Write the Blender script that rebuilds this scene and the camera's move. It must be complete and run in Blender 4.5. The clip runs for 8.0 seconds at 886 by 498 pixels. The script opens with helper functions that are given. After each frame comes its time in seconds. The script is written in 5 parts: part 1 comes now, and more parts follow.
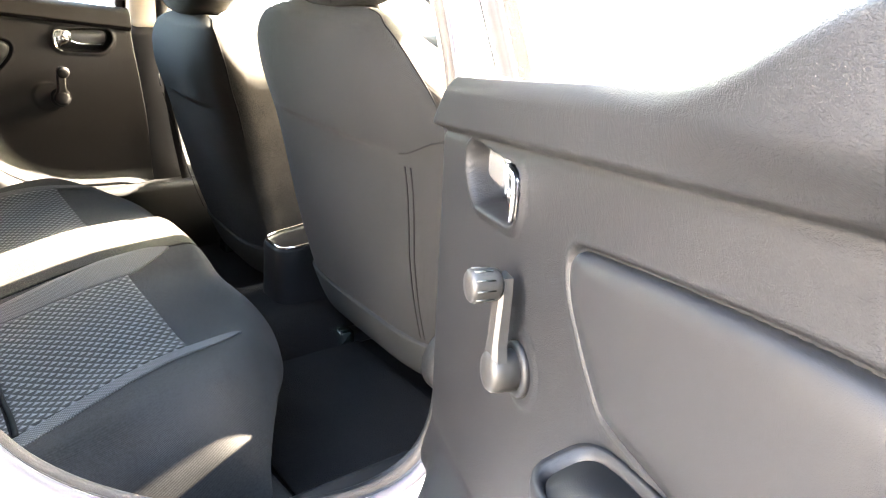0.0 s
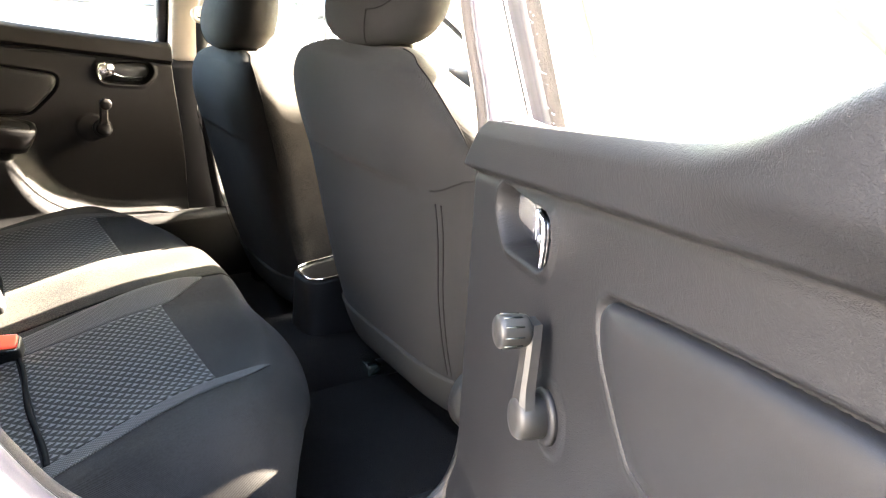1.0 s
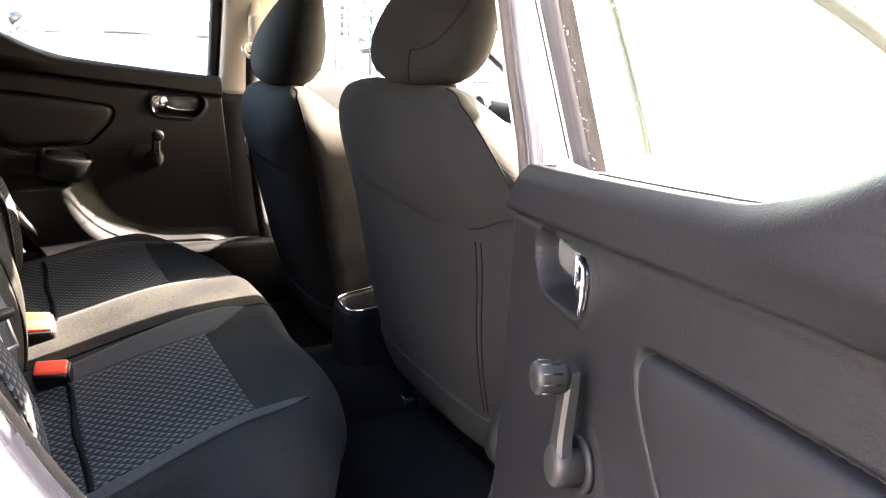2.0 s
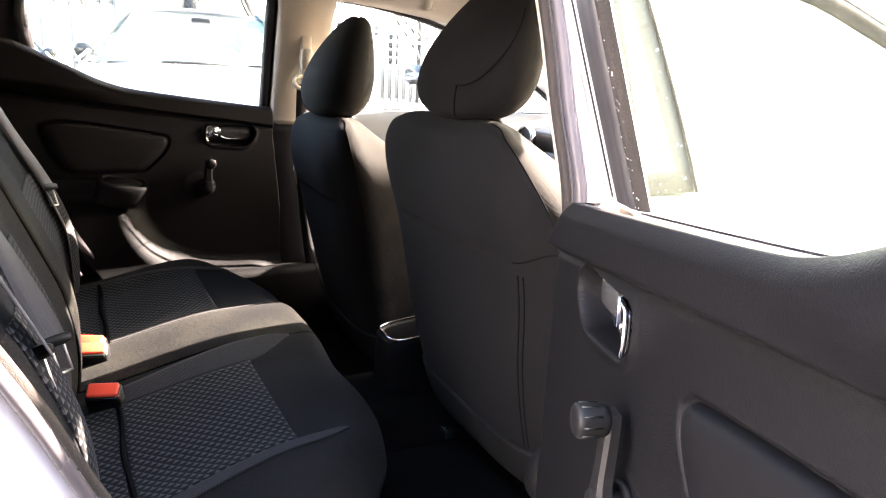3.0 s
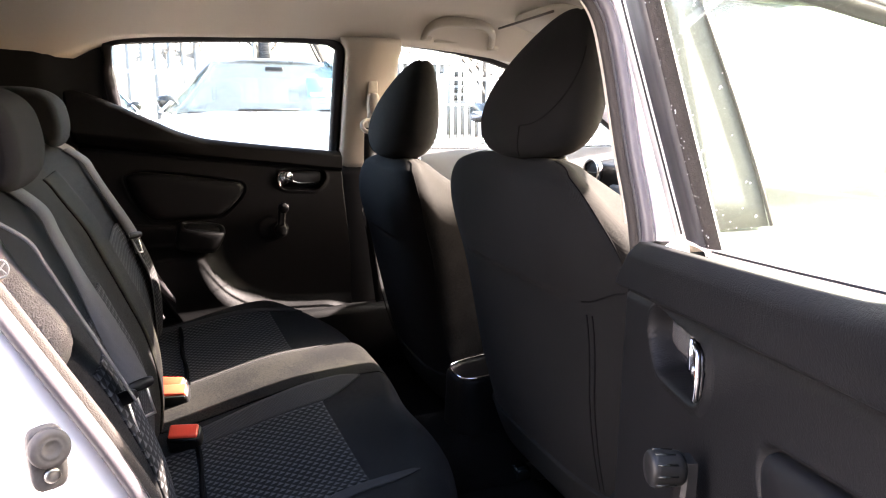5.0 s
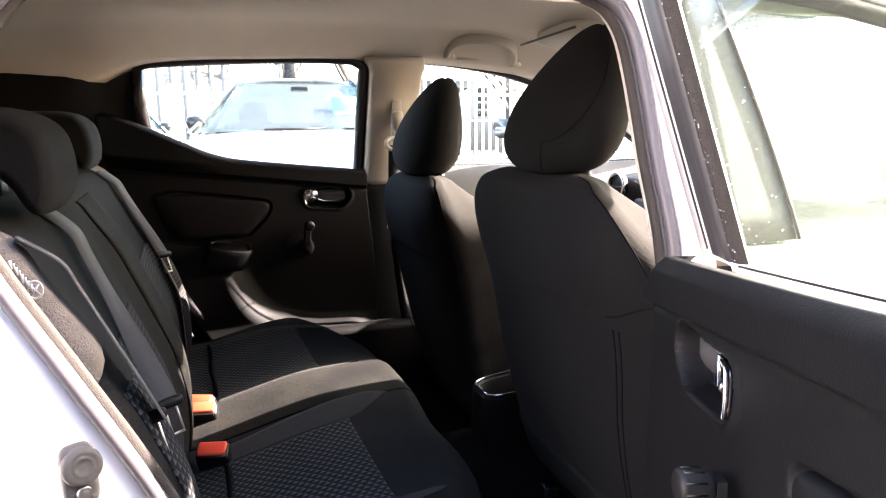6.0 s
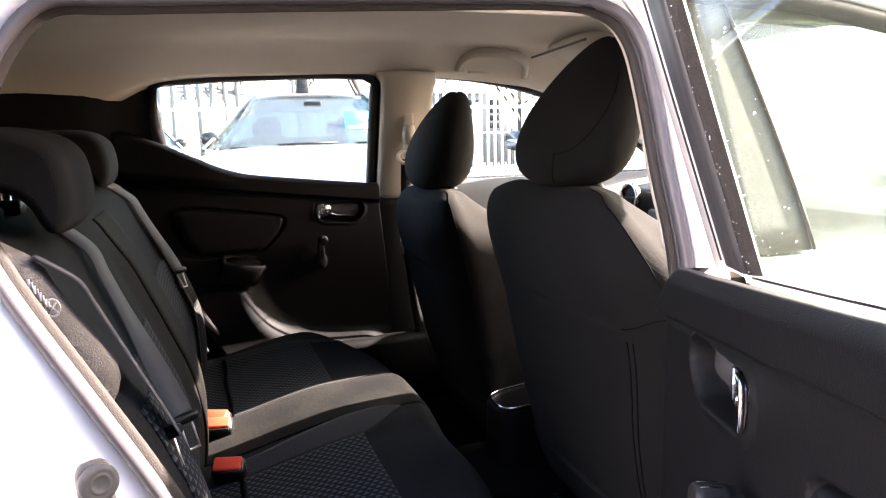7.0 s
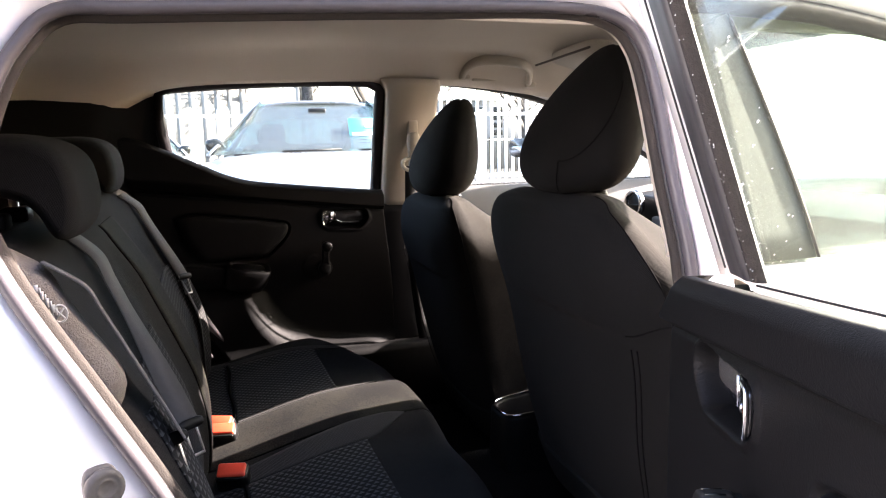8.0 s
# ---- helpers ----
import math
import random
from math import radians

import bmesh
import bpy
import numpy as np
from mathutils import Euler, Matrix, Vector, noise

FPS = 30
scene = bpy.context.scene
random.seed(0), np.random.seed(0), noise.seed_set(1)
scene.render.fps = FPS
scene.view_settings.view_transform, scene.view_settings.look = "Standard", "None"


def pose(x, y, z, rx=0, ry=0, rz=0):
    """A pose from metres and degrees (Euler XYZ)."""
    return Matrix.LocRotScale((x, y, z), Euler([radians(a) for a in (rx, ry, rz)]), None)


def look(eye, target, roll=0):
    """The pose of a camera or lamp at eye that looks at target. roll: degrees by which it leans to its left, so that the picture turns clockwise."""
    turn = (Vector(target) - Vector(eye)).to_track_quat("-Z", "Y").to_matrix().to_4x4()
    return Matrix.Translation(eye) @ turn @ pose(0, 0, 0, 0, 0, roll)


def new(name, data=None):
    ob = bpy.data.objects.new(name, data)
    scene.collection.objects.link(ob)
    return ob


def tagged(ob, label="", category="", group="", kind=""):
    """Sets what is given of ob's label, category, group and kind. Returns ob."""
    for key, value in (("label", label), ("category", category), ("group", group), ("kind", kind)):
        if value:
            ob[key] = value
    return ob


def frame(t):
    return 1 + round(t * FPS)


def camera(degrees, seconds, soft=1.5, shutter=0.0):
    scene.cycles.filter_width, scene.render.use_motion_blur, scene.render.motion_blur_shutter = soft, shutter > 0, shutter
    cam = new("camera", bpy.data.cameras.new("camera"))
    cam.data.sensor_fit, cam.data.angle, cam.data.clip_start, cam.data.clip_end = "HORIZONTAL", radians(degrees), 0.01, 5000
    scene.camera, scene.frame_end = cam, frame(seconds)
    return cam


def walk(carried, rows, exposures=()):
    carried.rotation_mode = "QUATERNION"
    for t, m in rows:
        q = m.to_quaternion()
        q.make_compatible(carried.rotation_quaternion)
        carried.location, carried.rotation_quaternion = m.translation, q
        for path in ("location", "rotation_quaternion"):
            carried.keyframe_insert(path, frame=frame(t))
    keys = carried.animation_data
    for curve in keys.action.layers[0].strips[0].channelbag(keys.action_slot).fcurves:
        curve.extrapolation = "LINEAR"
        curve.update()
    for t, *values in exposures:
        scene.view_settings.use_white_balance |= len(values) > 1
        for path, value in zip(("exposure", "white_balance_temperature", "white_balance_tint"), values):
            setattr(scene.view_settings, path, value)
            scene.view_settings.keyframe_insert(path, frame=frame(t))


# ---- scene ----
cam = camera(63.98, 8.0, soft=1.1)
ROWS = [
    (0.0, -0.5501, -1.4056, 1.0710, -37.003, -20.028, -2.643),
    (0.5, -0.5480, -1.4036, 1.0787, -35.754, -18.974, -2.870),
    (1.0, -0.5500, -1.4026, 1.0846, -34.485, -17.874, -2.902),
    (1.5, -0.5519, -1.4031, 1.0931, -32.994, -16.911, -2.896),
    (3.0, -0.5539, -1.4074, 1.1134, -27.513, -13.971, -3.023),
    (3.5, -0.5524, -1.4081, 1.1180, -26.139, -13.339, -2.587),
    (4.0, -0.5525, -1.4081, 1.1210, -24.867, -12.666, -1.913),
    (4.5, -0.5514, -1.4090, 1.1230, -23.585, -12.055, -1.106),
    (6.0, -0.5499, -1.4133, 1.1262, -20.433, -10.148, 0.503),
    (6.5, -0.5502, -1.4148, 1.1286, -19.924, -9.673, 1.003),
    (7.0, -0.5491, -1.4152, 1.1289, -19.456, -9.163, 1.266),
    (7.5, -0.5507, -1.4166, 1.1297, -19.407, -8.765, 1.322),
    (8.0, -0.5515, -1.4178, 1.1296, -19.159, -8.611, 1.189),
]
EXPOSURES = [(0.0, 7.65, 7800, 11), (0.5, 7.42, 7800, 11), (1.0, 7.0, 7700, 13), (1.5, 6.5, 7500, 16), (2.8, 5.3, 7300, 22), (4.5, 4.78, 7050, 23), (6.5, 4.46, 7000, 23), (8.0, 4.05, 6900, 23)]
walk(cam, [(t, pose(x, y, z, 90 + pitch, roll, yaw)) for t, x, y, z, yaw, pitch, roll in ROWS], EXPOSURES)

# ---- world and sun ----
SUN_TRAVEL = Vector((-1.0, -0.010, -0.50)).normalized()
world = bpy.data.worlds.new("world")
scene.world = world
world.use_nodes = True
wn = world.node_tree
sky = wn.nodes.new("ShaderNodeTexSky")
sky.sky_type, sky.sun_disc = "NISHITA", False
sky.sun_elevation = math.asin(-SUN_TRAVEL.z)
sky.sun_rotation = math.atan2(-SUN_TRAVEL.x, -SUN_TRAVEL.y)
sky.air_density, sky.dust_density = 1.0, 2.6
wn.links.new(sky.outputs[0], wn.nodes["Background"].inputs[0])
wn.nodes["Background"].inputs[1].default_value = 0.14
sun_data = bpy.data.lights.new("sun", "SUN")
sun_data.energy, sun_data.angle, sun_data.color = 4.2, radians(0.55), (1.0, 0.94, 0.85)
sun = new("sun", sun_data)
sun.matrix_world = look((0, 0, 8), Vector((0, 0, 8)) + SUN_TRAVEL)


# ---- materials ----
def material(name, color, rough=0.5, metal=0.0, vary=0.15, scale=3.0, grain=0.0, grain_scale=300.0, sheen=0.0, coat=0.0, spec=0.3, rough_vary=0.1, spread=0.4):
    """A surface with colour change at two scales and a fine relief."""
    m = bpy.data.materials.new(name)
    m.use_nodes = True
    nt = m.node_tree
    b = nt.nodes["Principled BSDF"]
    tc = nt.nodes.new("ShaderNodeTexCoord")
    n1 = nt.nodes.new("ShaderNodeTexNoise")
    n1.inputs["Scale"].default_value, n1.inputs["Detail"].default_value = scale, 6.0
    n2 = nt.nodes.new("ShaderNodeTexNoise")
    n2.inputs["Scale"].default_value, n2.inputs["Detail"].default_value = grain_scale, 3.0
    nt.links.new(tc.outputs["Object"], n1.inputs["Vector"])
    nt.links.new(tc.outputs["Object"], n2.inputs["Vector"])
    add = nt.nodes.new("ShaderNodeMath")
    add.operation = "ADD"
    nt.links.new(n1.outputs["Fac"], add.inputs[0])
    nt.links.new(n2.outputs["Fac"], add.inputs[1])
    ramp = nt.nodes.new("ShaderNodeMapRange")
    ramp.inputs["From Min"].default_value, ramp.inputs["From Max"].default_value = 1 - spread, 1 + spread
    ramp.inputs["To Min"].default_value, ramp.inputs["To Max"].default_value = 1 - vary, 1 + vary
    nt.links.new(add.outputs[0], ramp.inputs["Value"])
    mix = nt.nodes.new("ShaderNodeVectorMath")
    mix.operation = "SCALE"
    mix.inputs[0].default_value = color
    nt.links.new(ramp.outputs["Result"], mix.inputs["Scale"])
    nt.links.new(mix.outputs["Vector"], b.inputs["Base Color"])
    rr = nt.nodes.new("ShaderNodeMapRange")
    rr.inputs["To Min"].default_value, rr.inputs["To Max"].default_value = max(0.02, rough - rough_vary), min(1, rough + rough_vary)
    nt.links.new(n1.outputs["Fac"], rr.inputs["Value"])
    nt.links.new(rr.outputs["Result"], b.inputs["Roughness"])
    b.inputs["Metallic"].default_value = metal
    b.inputs["Specular IOR Level"].default_value = spec
    b.inputs["Sheen Weight"].default_value = sheen
    b.inputs["Coat Weight"].default_value = coat
    if grain:
        bump = nt.nodes.new("ShaderNodeBump")
        bump.inputs["Strength"].default_value, bump.inputs["Distance"].default_value = 1.0, grain
        nt.links.new(n2.outputs["Fac"], bump.inputs["Height"])
        nt.links.new(bump.outputs["Normal"], b.inputs["Normal"])
    return m


def leather_grain(name, color, rough, depth, cell):
    """Moulded plastic with the pebbled grain of a dashboard or door card."""
    m = material(name, color, rough, vary=0.10, scale=2.5, grain_scale=900.0, rough_vary=0.06, spec=0.135)
    nt = m.node_tree
    b = nt.nodes["Principled BSDF"]
    tc = nt.nodes.new("ShaderNodeTexCoord")
    mp = nt.nodes.new("ShaderNodeMapping")
    mp.inputs["Scale"].default_value = (1.0, 1.0, 1.7)
    warp = nt.nodes.new("ShaderNodeTexNoise")
    warp.inputs["Scale"].default_value = cell * 0.35
    off = nt.nodes.new("ShaderNodeVectorMath")
    off.operation = "MULTIPLY_ADD"
    off.inputs[1].default_value = (0.012, 0.012, 0.012)
    vo = nt.nodes.new("ShaderNodeTexVoronoi")
    vo.feature = "SMOOTH_F1"
    vo.inputs["Scale"].default_value = cell
    fine = nt.nodes.new("ShaderNodeTexNoise")
    fine.inputs["Scale"].default_value, fine.inputs["Detail"].default_value = cell * 2.3, 4.0
    nt.links.new(tc.outputs["Object"], mp.inputs["Vector"])
    nt.links.new(mp.outputs["Vector"], warp.inputs["Vector"])
    nt.links.new(warp.outputs["Color"], off.inputs[0])
    nt.links.new(mp.outputs["Vector"], off.inputs[2])
    nt.links.new(off.outputs["Vector"], vo.inputs["Vector"])
    nt.links.new(mp.outputs["Vector"], fine.inputs["Vector"])
    add = nt.nodes.new("ShaderNodeMath")
    nt.links.new(vo.outputs["Distance"], add.inputs[0])
    nt.links.new(fine.outputs["Fac"], add.inputs[1])
    bump = nt.nodes.new("ShaderNodeBump")
    bump.inputs["Strength"].default_value, bump.inputs["Distance"].default_value = 0.8, depth
    nt.links.new(add.outputs[0], bump.inputs["Height"])
    nt.links.new(bump.outputs["Normal"], b.inputs["Normal"])
    return m


def woven(name, color, pitch, depth, rough=0.9, contrast=0.25, sheen=0.015, speck=1400.0, spread=0.4):
    """Seat cloth: crossed waves at the thread's pitch, by the UV map in metres."""
    m = material(name, color, rough, vary=contrast, scale=9.0, grain_scale=speck, spread=spread, sheen=sheen, spec=0.08)
    nt = m.node_tree
    b = nt.nodes["Principled BSDF"]
    tc = nt.nodes.new("ShaderNodeTexCoord")
    sep = nt.nodes.new("ShaderNodeSeparateXYZ")
    nt.links.new(tc.outputs["UV"], sep.inputs[0])
    waves = []
    for axis in (0, 1):
        mul = nt.nodes.new("ShaderNodeMath")
        mul.operation = "MULTIPLY"
        mul.inputs[1].default_value = 2 * math.pi / pitch
        sn = nt.nodes.new("ShaderNodeMath")
        sn.operation = "SINE"
        nt.links.new(sep.outputs[axis], mul.inputs[0])
        nt.links.new(mul.outputs[0], sn.inputs[0])
        waves.append(sn)
    prod = nt.nodes.new("ShaderNodeMath")
    prod.operation = "MULTIPLY"
    nt.links.new(waves[0].outputs[0], prod.inputs[0])
    nt.links.new(waves[1].outputs[0], prod.inputs[1])
    bump = nt.nodes.new("ShaderNodeBump")
    bump.inputs["Strength"].default_value, bump.inputs["Distance"].default_value = 0.7, depth
    nt.links.new(prod.outputs[0], bump.inputs["Height"])
    nt.links.new(bump.outputs["Normal"], b.inputs["Normal"])
    return m


def triangle_cloth(name, dark, light, pitch_u, pitch_v):
    """Jacquard cloth with rows of small raised light triangles, by the UV map in metres."""
    m = material(name, dark, 0.9, vary=0.2, scale=9.0, grain_scale=1400.0, sheen=0.02, spec=0.08)
    nt = m.node_tree
    b = nt.nodes["Principled BSDF"]
    tc = nt.nodes.new("ShaderNodeTexCoord")
    sep = nt.nodes.new("ShaderNodeSeparateXYZ")
    nt.links.new(tc.outputs["UV"], sep.inputs[0])

    def op(kind, a, c):
        n = nt.nodes.new("ShaderNodeMath")
        n.operation = kind
        for k, v in enumerate((a, c)):
            if isinstance(v, (int, float)):
                n.inputs[k].default_value = v
            elif v is not None:
                nt.links.new(v, n.inputs[k])
        return n.outputs[0]

    vv = op("DIVIDE", sep.outputs[1], pitch_v)
    row = op("FLOOR", vv, None)
    shift = op("MULTIPLY", row, 0.5)
    uu = op("ADD", op("DIVIDE", sep.outputs[0], pitch_u), shift)
    fu, fv = op("FRACT", uu, None), op("FRACT", vv, None)
    half = op("ABSOLUTE", op("SUBTRACT", fu, 0.5), None)
    edge = op("MULTIPLY", op("SUBTRACT", 0.86, fv), 0.44)
    mask = nt.nodes.new("ShaderNodeMapRange")
    mask.interpolation_type = "SMOOTHSTEP"
    mask.inputs["From Min"].default_value, mask.inputs["From Max"].default_value = -0.10, 0.20
    nt.links.new(op("SUBTRACT", edge, half), mask.inputs["Value"])
    fac = mask.outputs["Result"]
    shade = nt.nodes.new("ShaderNodeMix")
    shade.data_type = "RGBA"
    old = b.inputs["Base Color"].links[0].from_socket
    nt.links.new(fac, shade.inputs["Factor"])
    nt.links.new(old, shade.inputs["A"])
    shade.inputs["B"].default_value = (*light, 1)
    nt.links.new(shade.outputs["Result"], b.inputs["Base Color"])
    bump = nt.nodes.new("ShaderNodeBump")
    bump.inputs["Strength"].default_value, bump.inputs["Distance"].default_value = 0.8, 0.0012
    nt.links.new(fac, bump.inputs["Height"])
    nt.links.new(bump.outputs["Normal"], b.inputs["Normal"])
    return m


def pane_material(name, tint, dust, dust_color=(0.8, 0.8, 0.78)):
    """Window glass with a thin film: dust, and on some panes painted-in haze and sky reflection."""
    m = bpy.data.materials.new(name)
    m.use_nodes = True
    nt = m.node_tree
    nt.nodes.clear()
    out = nt.nodes.new("ShaderNodeOutputMaterial")
    clear = nt.nodes.new("ShaderNodeBsdfTransparent")
    clear.inputs[0].default_value = (*tint, 1)
    gloss = nt.nodes.new("ShaderNodeBsdfGlossy")
    gloss.inputs["Roughness"].default_value = 0.02
    lw = nt.nodes.new("ShaderNodeLayerWeight")
    lw.inputs[0].default_value = 0.5
    pw = nt.nodes.new("ShaderNodeMath")
    pw.operation = "POWER"
    pw.inputs[1].default_value = 5.0
    sch = nt.nodes.new("ShaderNodeMath")
    sch.operation = "MULTIPLY_ADD"
    sch.inputs[1].default_value, sch.inputs[2].default_value = 0.96, 0.04
    nt.links.new(lw.outputs["Facing"], pw.inputs[0])
    nt.links.new(pw.outputs[0], sch.inputs[0])
    mix = nt.nodes.new("ShaderNodeMixShader")
    nt.links.new(sch.outputs[0], mix.inputs[0])
    nt.links.new(clear.outputs[0], mix.inputs[1])
    nt.links.new(gloss.outputs[0], mix.inputs[2])
    film = nt.nodes.new("ShaderNodeBsdfDiffuse")
    film.inputs[0].default_value = (*dust_color, 1)
    trans = nt.nodes.new("ShaderNodeBsdfTranslucent")
    trans.inputs[0].default_value = (*dust_color, 1)
    both = nt.nodes.new("ShaderNodeMixShader")
    both.inputs[0].default_value = 0.5
    nt.links.new(film.outputs[0], both.inputs[1])
    nt.links.new(trans.outputs[0], both.inputs[2])
    tc = nt.nodes.new("ShaderNodeTexCoord")
    no = nt.nodes.new("ShaderNodeTexNoise")
    no.inputs["Scale"].default_value, no.inputs["Detail"].default_value = 7.0, 8.0
    mr = nt.nodes.new("ShaderNodeMapRange")
    mr.inputs["To Min"].default_value, mr.inputs["To Max"].default_value = dust * 0.5, dust * 1.5
    nt.links.new(tc.outputs["Object"], no.inputs["Vector"])
    nt.links.new(no.outputs["Fac"], mr.inputs["Value"])
    last = nt.nodes.new("ShaderNodeMixShader")
    nt.links.new(mr.outputs["Result"], last.inputs[0])
    nt.links.new(mix.outputs[0], last.inputs[1])
    nt.links.new(both.outputs[0], last.inputs[2])
    nt.links.new(last.outputs[0], out.inputs[0])
    return m


CLOTH = woven("black_seat_cloth", (0.0072, 0.0070, 0.0070), 0.0022, 0.0002, contrast=0.45, speck=330.0, spread=0.2)
CLOTH_BACK = woven("charcoal_seat_back_cloth", (0.0076, 0.0074, 0.0075), 0.0016, 0.0003, rough=0.85, contrast=0.4, speck=700.0)
CLOTH_MID = woven("speckled_centre_cloth", (0.0046, 0.0044, 0.0031), 0.0024, 0.00012, contrast=1.0, speck=260.0, spread=0.10)
CLOTH_SIDE = woven("brown_black_bolster_cloth", (0.0088, 0.0080, 0.0068), 0.0020, 0.0002, contrast=0.6, speck=420.0, spread=0.16)
CLOTH_EDGE = triangle_cloth("grey_knit_border", (0.022, 0.022, 0.022), (0.044, 0.044, 0.044), 0.0036, 0.0028)
CLOTH_TRI = triangle_cloth("triangle_jacquard", (0.0092, 0.0092, 0.0092), (0.060, 0.060, 0.060), 0.0148, 0.0098)
SEAM = material("black_seam_thread", (0.005, 0.005, 0.005), 0.95, vary=0.1, spec=0.02)
CARPET = material("black_carpet", (0.0038, 0.0036, 0.0037), 0.98, vary=0.5, scale=6.0, grain=0.004, grain_scale=420.0, spec=0.05)
WING = material("brown_grey_felt", (0.13, 0.115, 0.104), 0.98, vary=0.35, scale=12.0, grain=0.002, grain_scale=600.0, spec=0.1)
CARPET_GREY = material("grey_felt", (0.014, 0.014, 0.0135), 0.98, vary=0.4, scale=10.0, grain=0.002, grain_scale=600.0, spec=0.1)
DOOR_GRAIN = leather_grain("grained_black_plastic", (0.0034, 0.0034, 0.0039), 0.55, 0.00030, 430.0)
DOOR_SMOOTH = material("satin_black_plastic", (0.0042, 0.0042, 0.0047), 0.52, vary=0.08, spec=0.13, grain=0.00012, grain_scale=1500.0)
PLASTIC = material("black_plastic", (0.005, 0.005, 0.0053), 0.45, vary=0.15, spec=0.2, grain=0.0001, grain_scale=1200.0)
DULL_BLACK = material("dull_black_plastic", (0.0038, 0.0038, 0.0041), 0.55, vary=0.2, spec=0.12, grain=0.0002, grain_scale=1200.0)
PLASTIC_GREY = material("grey_plastic", (0.0085, 0.0083, 0.0082), 0.48, vary=0.15, spec=0.2)
COVER = material("dewy_pillar_cover", (0.11, 0.12, 0.11), 0.75, vary=0.25, scale=9.0, spec=0.12)
GLOSS = material("gloss_black", (0.008, 0.010, 0.009), 0.15, vary=0.1)
LINER = material("beige_headliner", (0.50, 0.445, 0.375), 0.95, vary=0.06, scale=5.0, grain=0.0006, grain_scale=900.0, spec=0.2)
TRIM = material("beige_pillar_plastic", (0.40, 0.355, 0.295), 0.6, vary=0.05, scale=4.0, grain=0.0003, grain_scale=1200.0)
TRIM_GREY = material("light_grey_trim", (0.088, 0.089, 0.086), 0.6, vary=0.06, grain=0.0003, grain_scale=1200.0)
PAINT = material("silver_paint", (0.73, 0.705, 0.70), 0.34, metal=0.15, vary=0.04, scale=2.0, grain=0.00004, grain_scale=2500.0, coat=0.6, rough_vary=0.05)
# seal rubber, its colour lightened to carry reflected sky and sun highlight
SEAL_RUBBER = material("sheen_grey_rubber", (0.062, 0.057, 0.062), 0.30, vary=0.2, grain=0.0002, grain_scale=900.0)
RUBBER = material("black_rubber_seal", (0.016, 0.015, 0.017), 0.45, vary=0.2, grain=0.0003, grain_scale=700.0)
FELT_SEAL = material("flocked_seal", (0.030, 0.025, 0.022), 0.9, vary=0.5, grain=0.001, grain_scale=900.0)
CHROME = material("chrome", (0.82, 0.82, 0.84), 0.10, metal=1.0, vary=0.05, rough_vary=0.05)
DARK_CHROME = material("smoked_chrome", (0.34, 0.34, 0.36), 0.22, metal=1.0, vary=0.05, rough_vary=0.05)
STEEL = material("bare_steel", (0.45, 0.44, 0.42), 0.32, metal=1.0, vary=0.2)
RED = material("orange_red_plastic", (0.80, 0.075, 0.035), 0.38, vary=0.06)
WEB = woven("grey_belt_webbing", (0.085, 0.083, 0.083), 0.0022, 0.0005, rough=0.6)
WEB_BLACK = woven("black_belt_webbing", (0.014, 0.014, 0.015), 0.0022, 0.0005, rough=0.7)
FRAME_GREY = material("satin_grey_frame_rubber", (0.048, 0.046, 0.047), 0.34, vary=0.12, scale=30.0, grain=0.00006, grain_scale=1500.0)
SATIN = material("satin_grey_plastic", (0.06, 0.06, 0.06), 0.25, metal=0.0, vary=0.06)
WHITE = material("white_print", (0.75, 0.75, 0.74), 0.6, vary=0.03)
PANE = pane_material("side_glass", (0.90, 0.95, 0.93), 0.008)
PANE_DUSTY = pane_material("dusty_side_glass", (0.86, 0.92, 0.87), 0.004, (0.78, 0.86, 0.76))
PANE_MIST = pane_material("misted_front_glass", (0.80, 0.89, 0.84), 0.10, (0.92, 0.95, 0.92))
# heavy film on the windscreen, added as bright haze over the view ahead
PANE_SCREEN = pane_material("windscreen_glass", (0.86, 0.92, 0.91), 0.09)


# ---- mesh helpers ----
def smooth(e0, e1, v):
    t = min(1.0, max(0.0, (v - e0) / (e1 - e0)))
    return t * t * (3 - 2 * t)


def curve1(points, v):
    """Smooth interpolation through (v, value) pairs in rising order."""
    xs, ys = [a for a, _ in points], [b for _, b in points]
    if v <= xs[0]:
        return ys[0]
    if v >= xs[-1]:
        return ys[-1]
    k = max(i for i in range(len(xs)) if xs[i] <= v)
    t = (v - xs[k]) / (xs[k + 1] - xs[k])
    h = xs[k + 1] - xs[k]
    m0 = (ys[k + 1] - ys[k - 1]) / (xs[k + 1] - xs[k - 1]) if k > 0 else (ys[k + 1] - ys[k]) / h
    m1 = (ys[k + 2] - ys[k]) / (xs[k + 2] - xs[k]) if k + 2 < len(xs) else (ys[k + 1] - ys[k]) / h
    return (2 * t ** 3 - 3 * t ** 2 + 1) * ys[k] + (t ** 3 - 2 * t ** 2 + t) * h * m0 + (-2 * t ** 3 + 3 * t ** 2) * ys[k + 1] + (t ** 3 - t ** 2) * h * m1


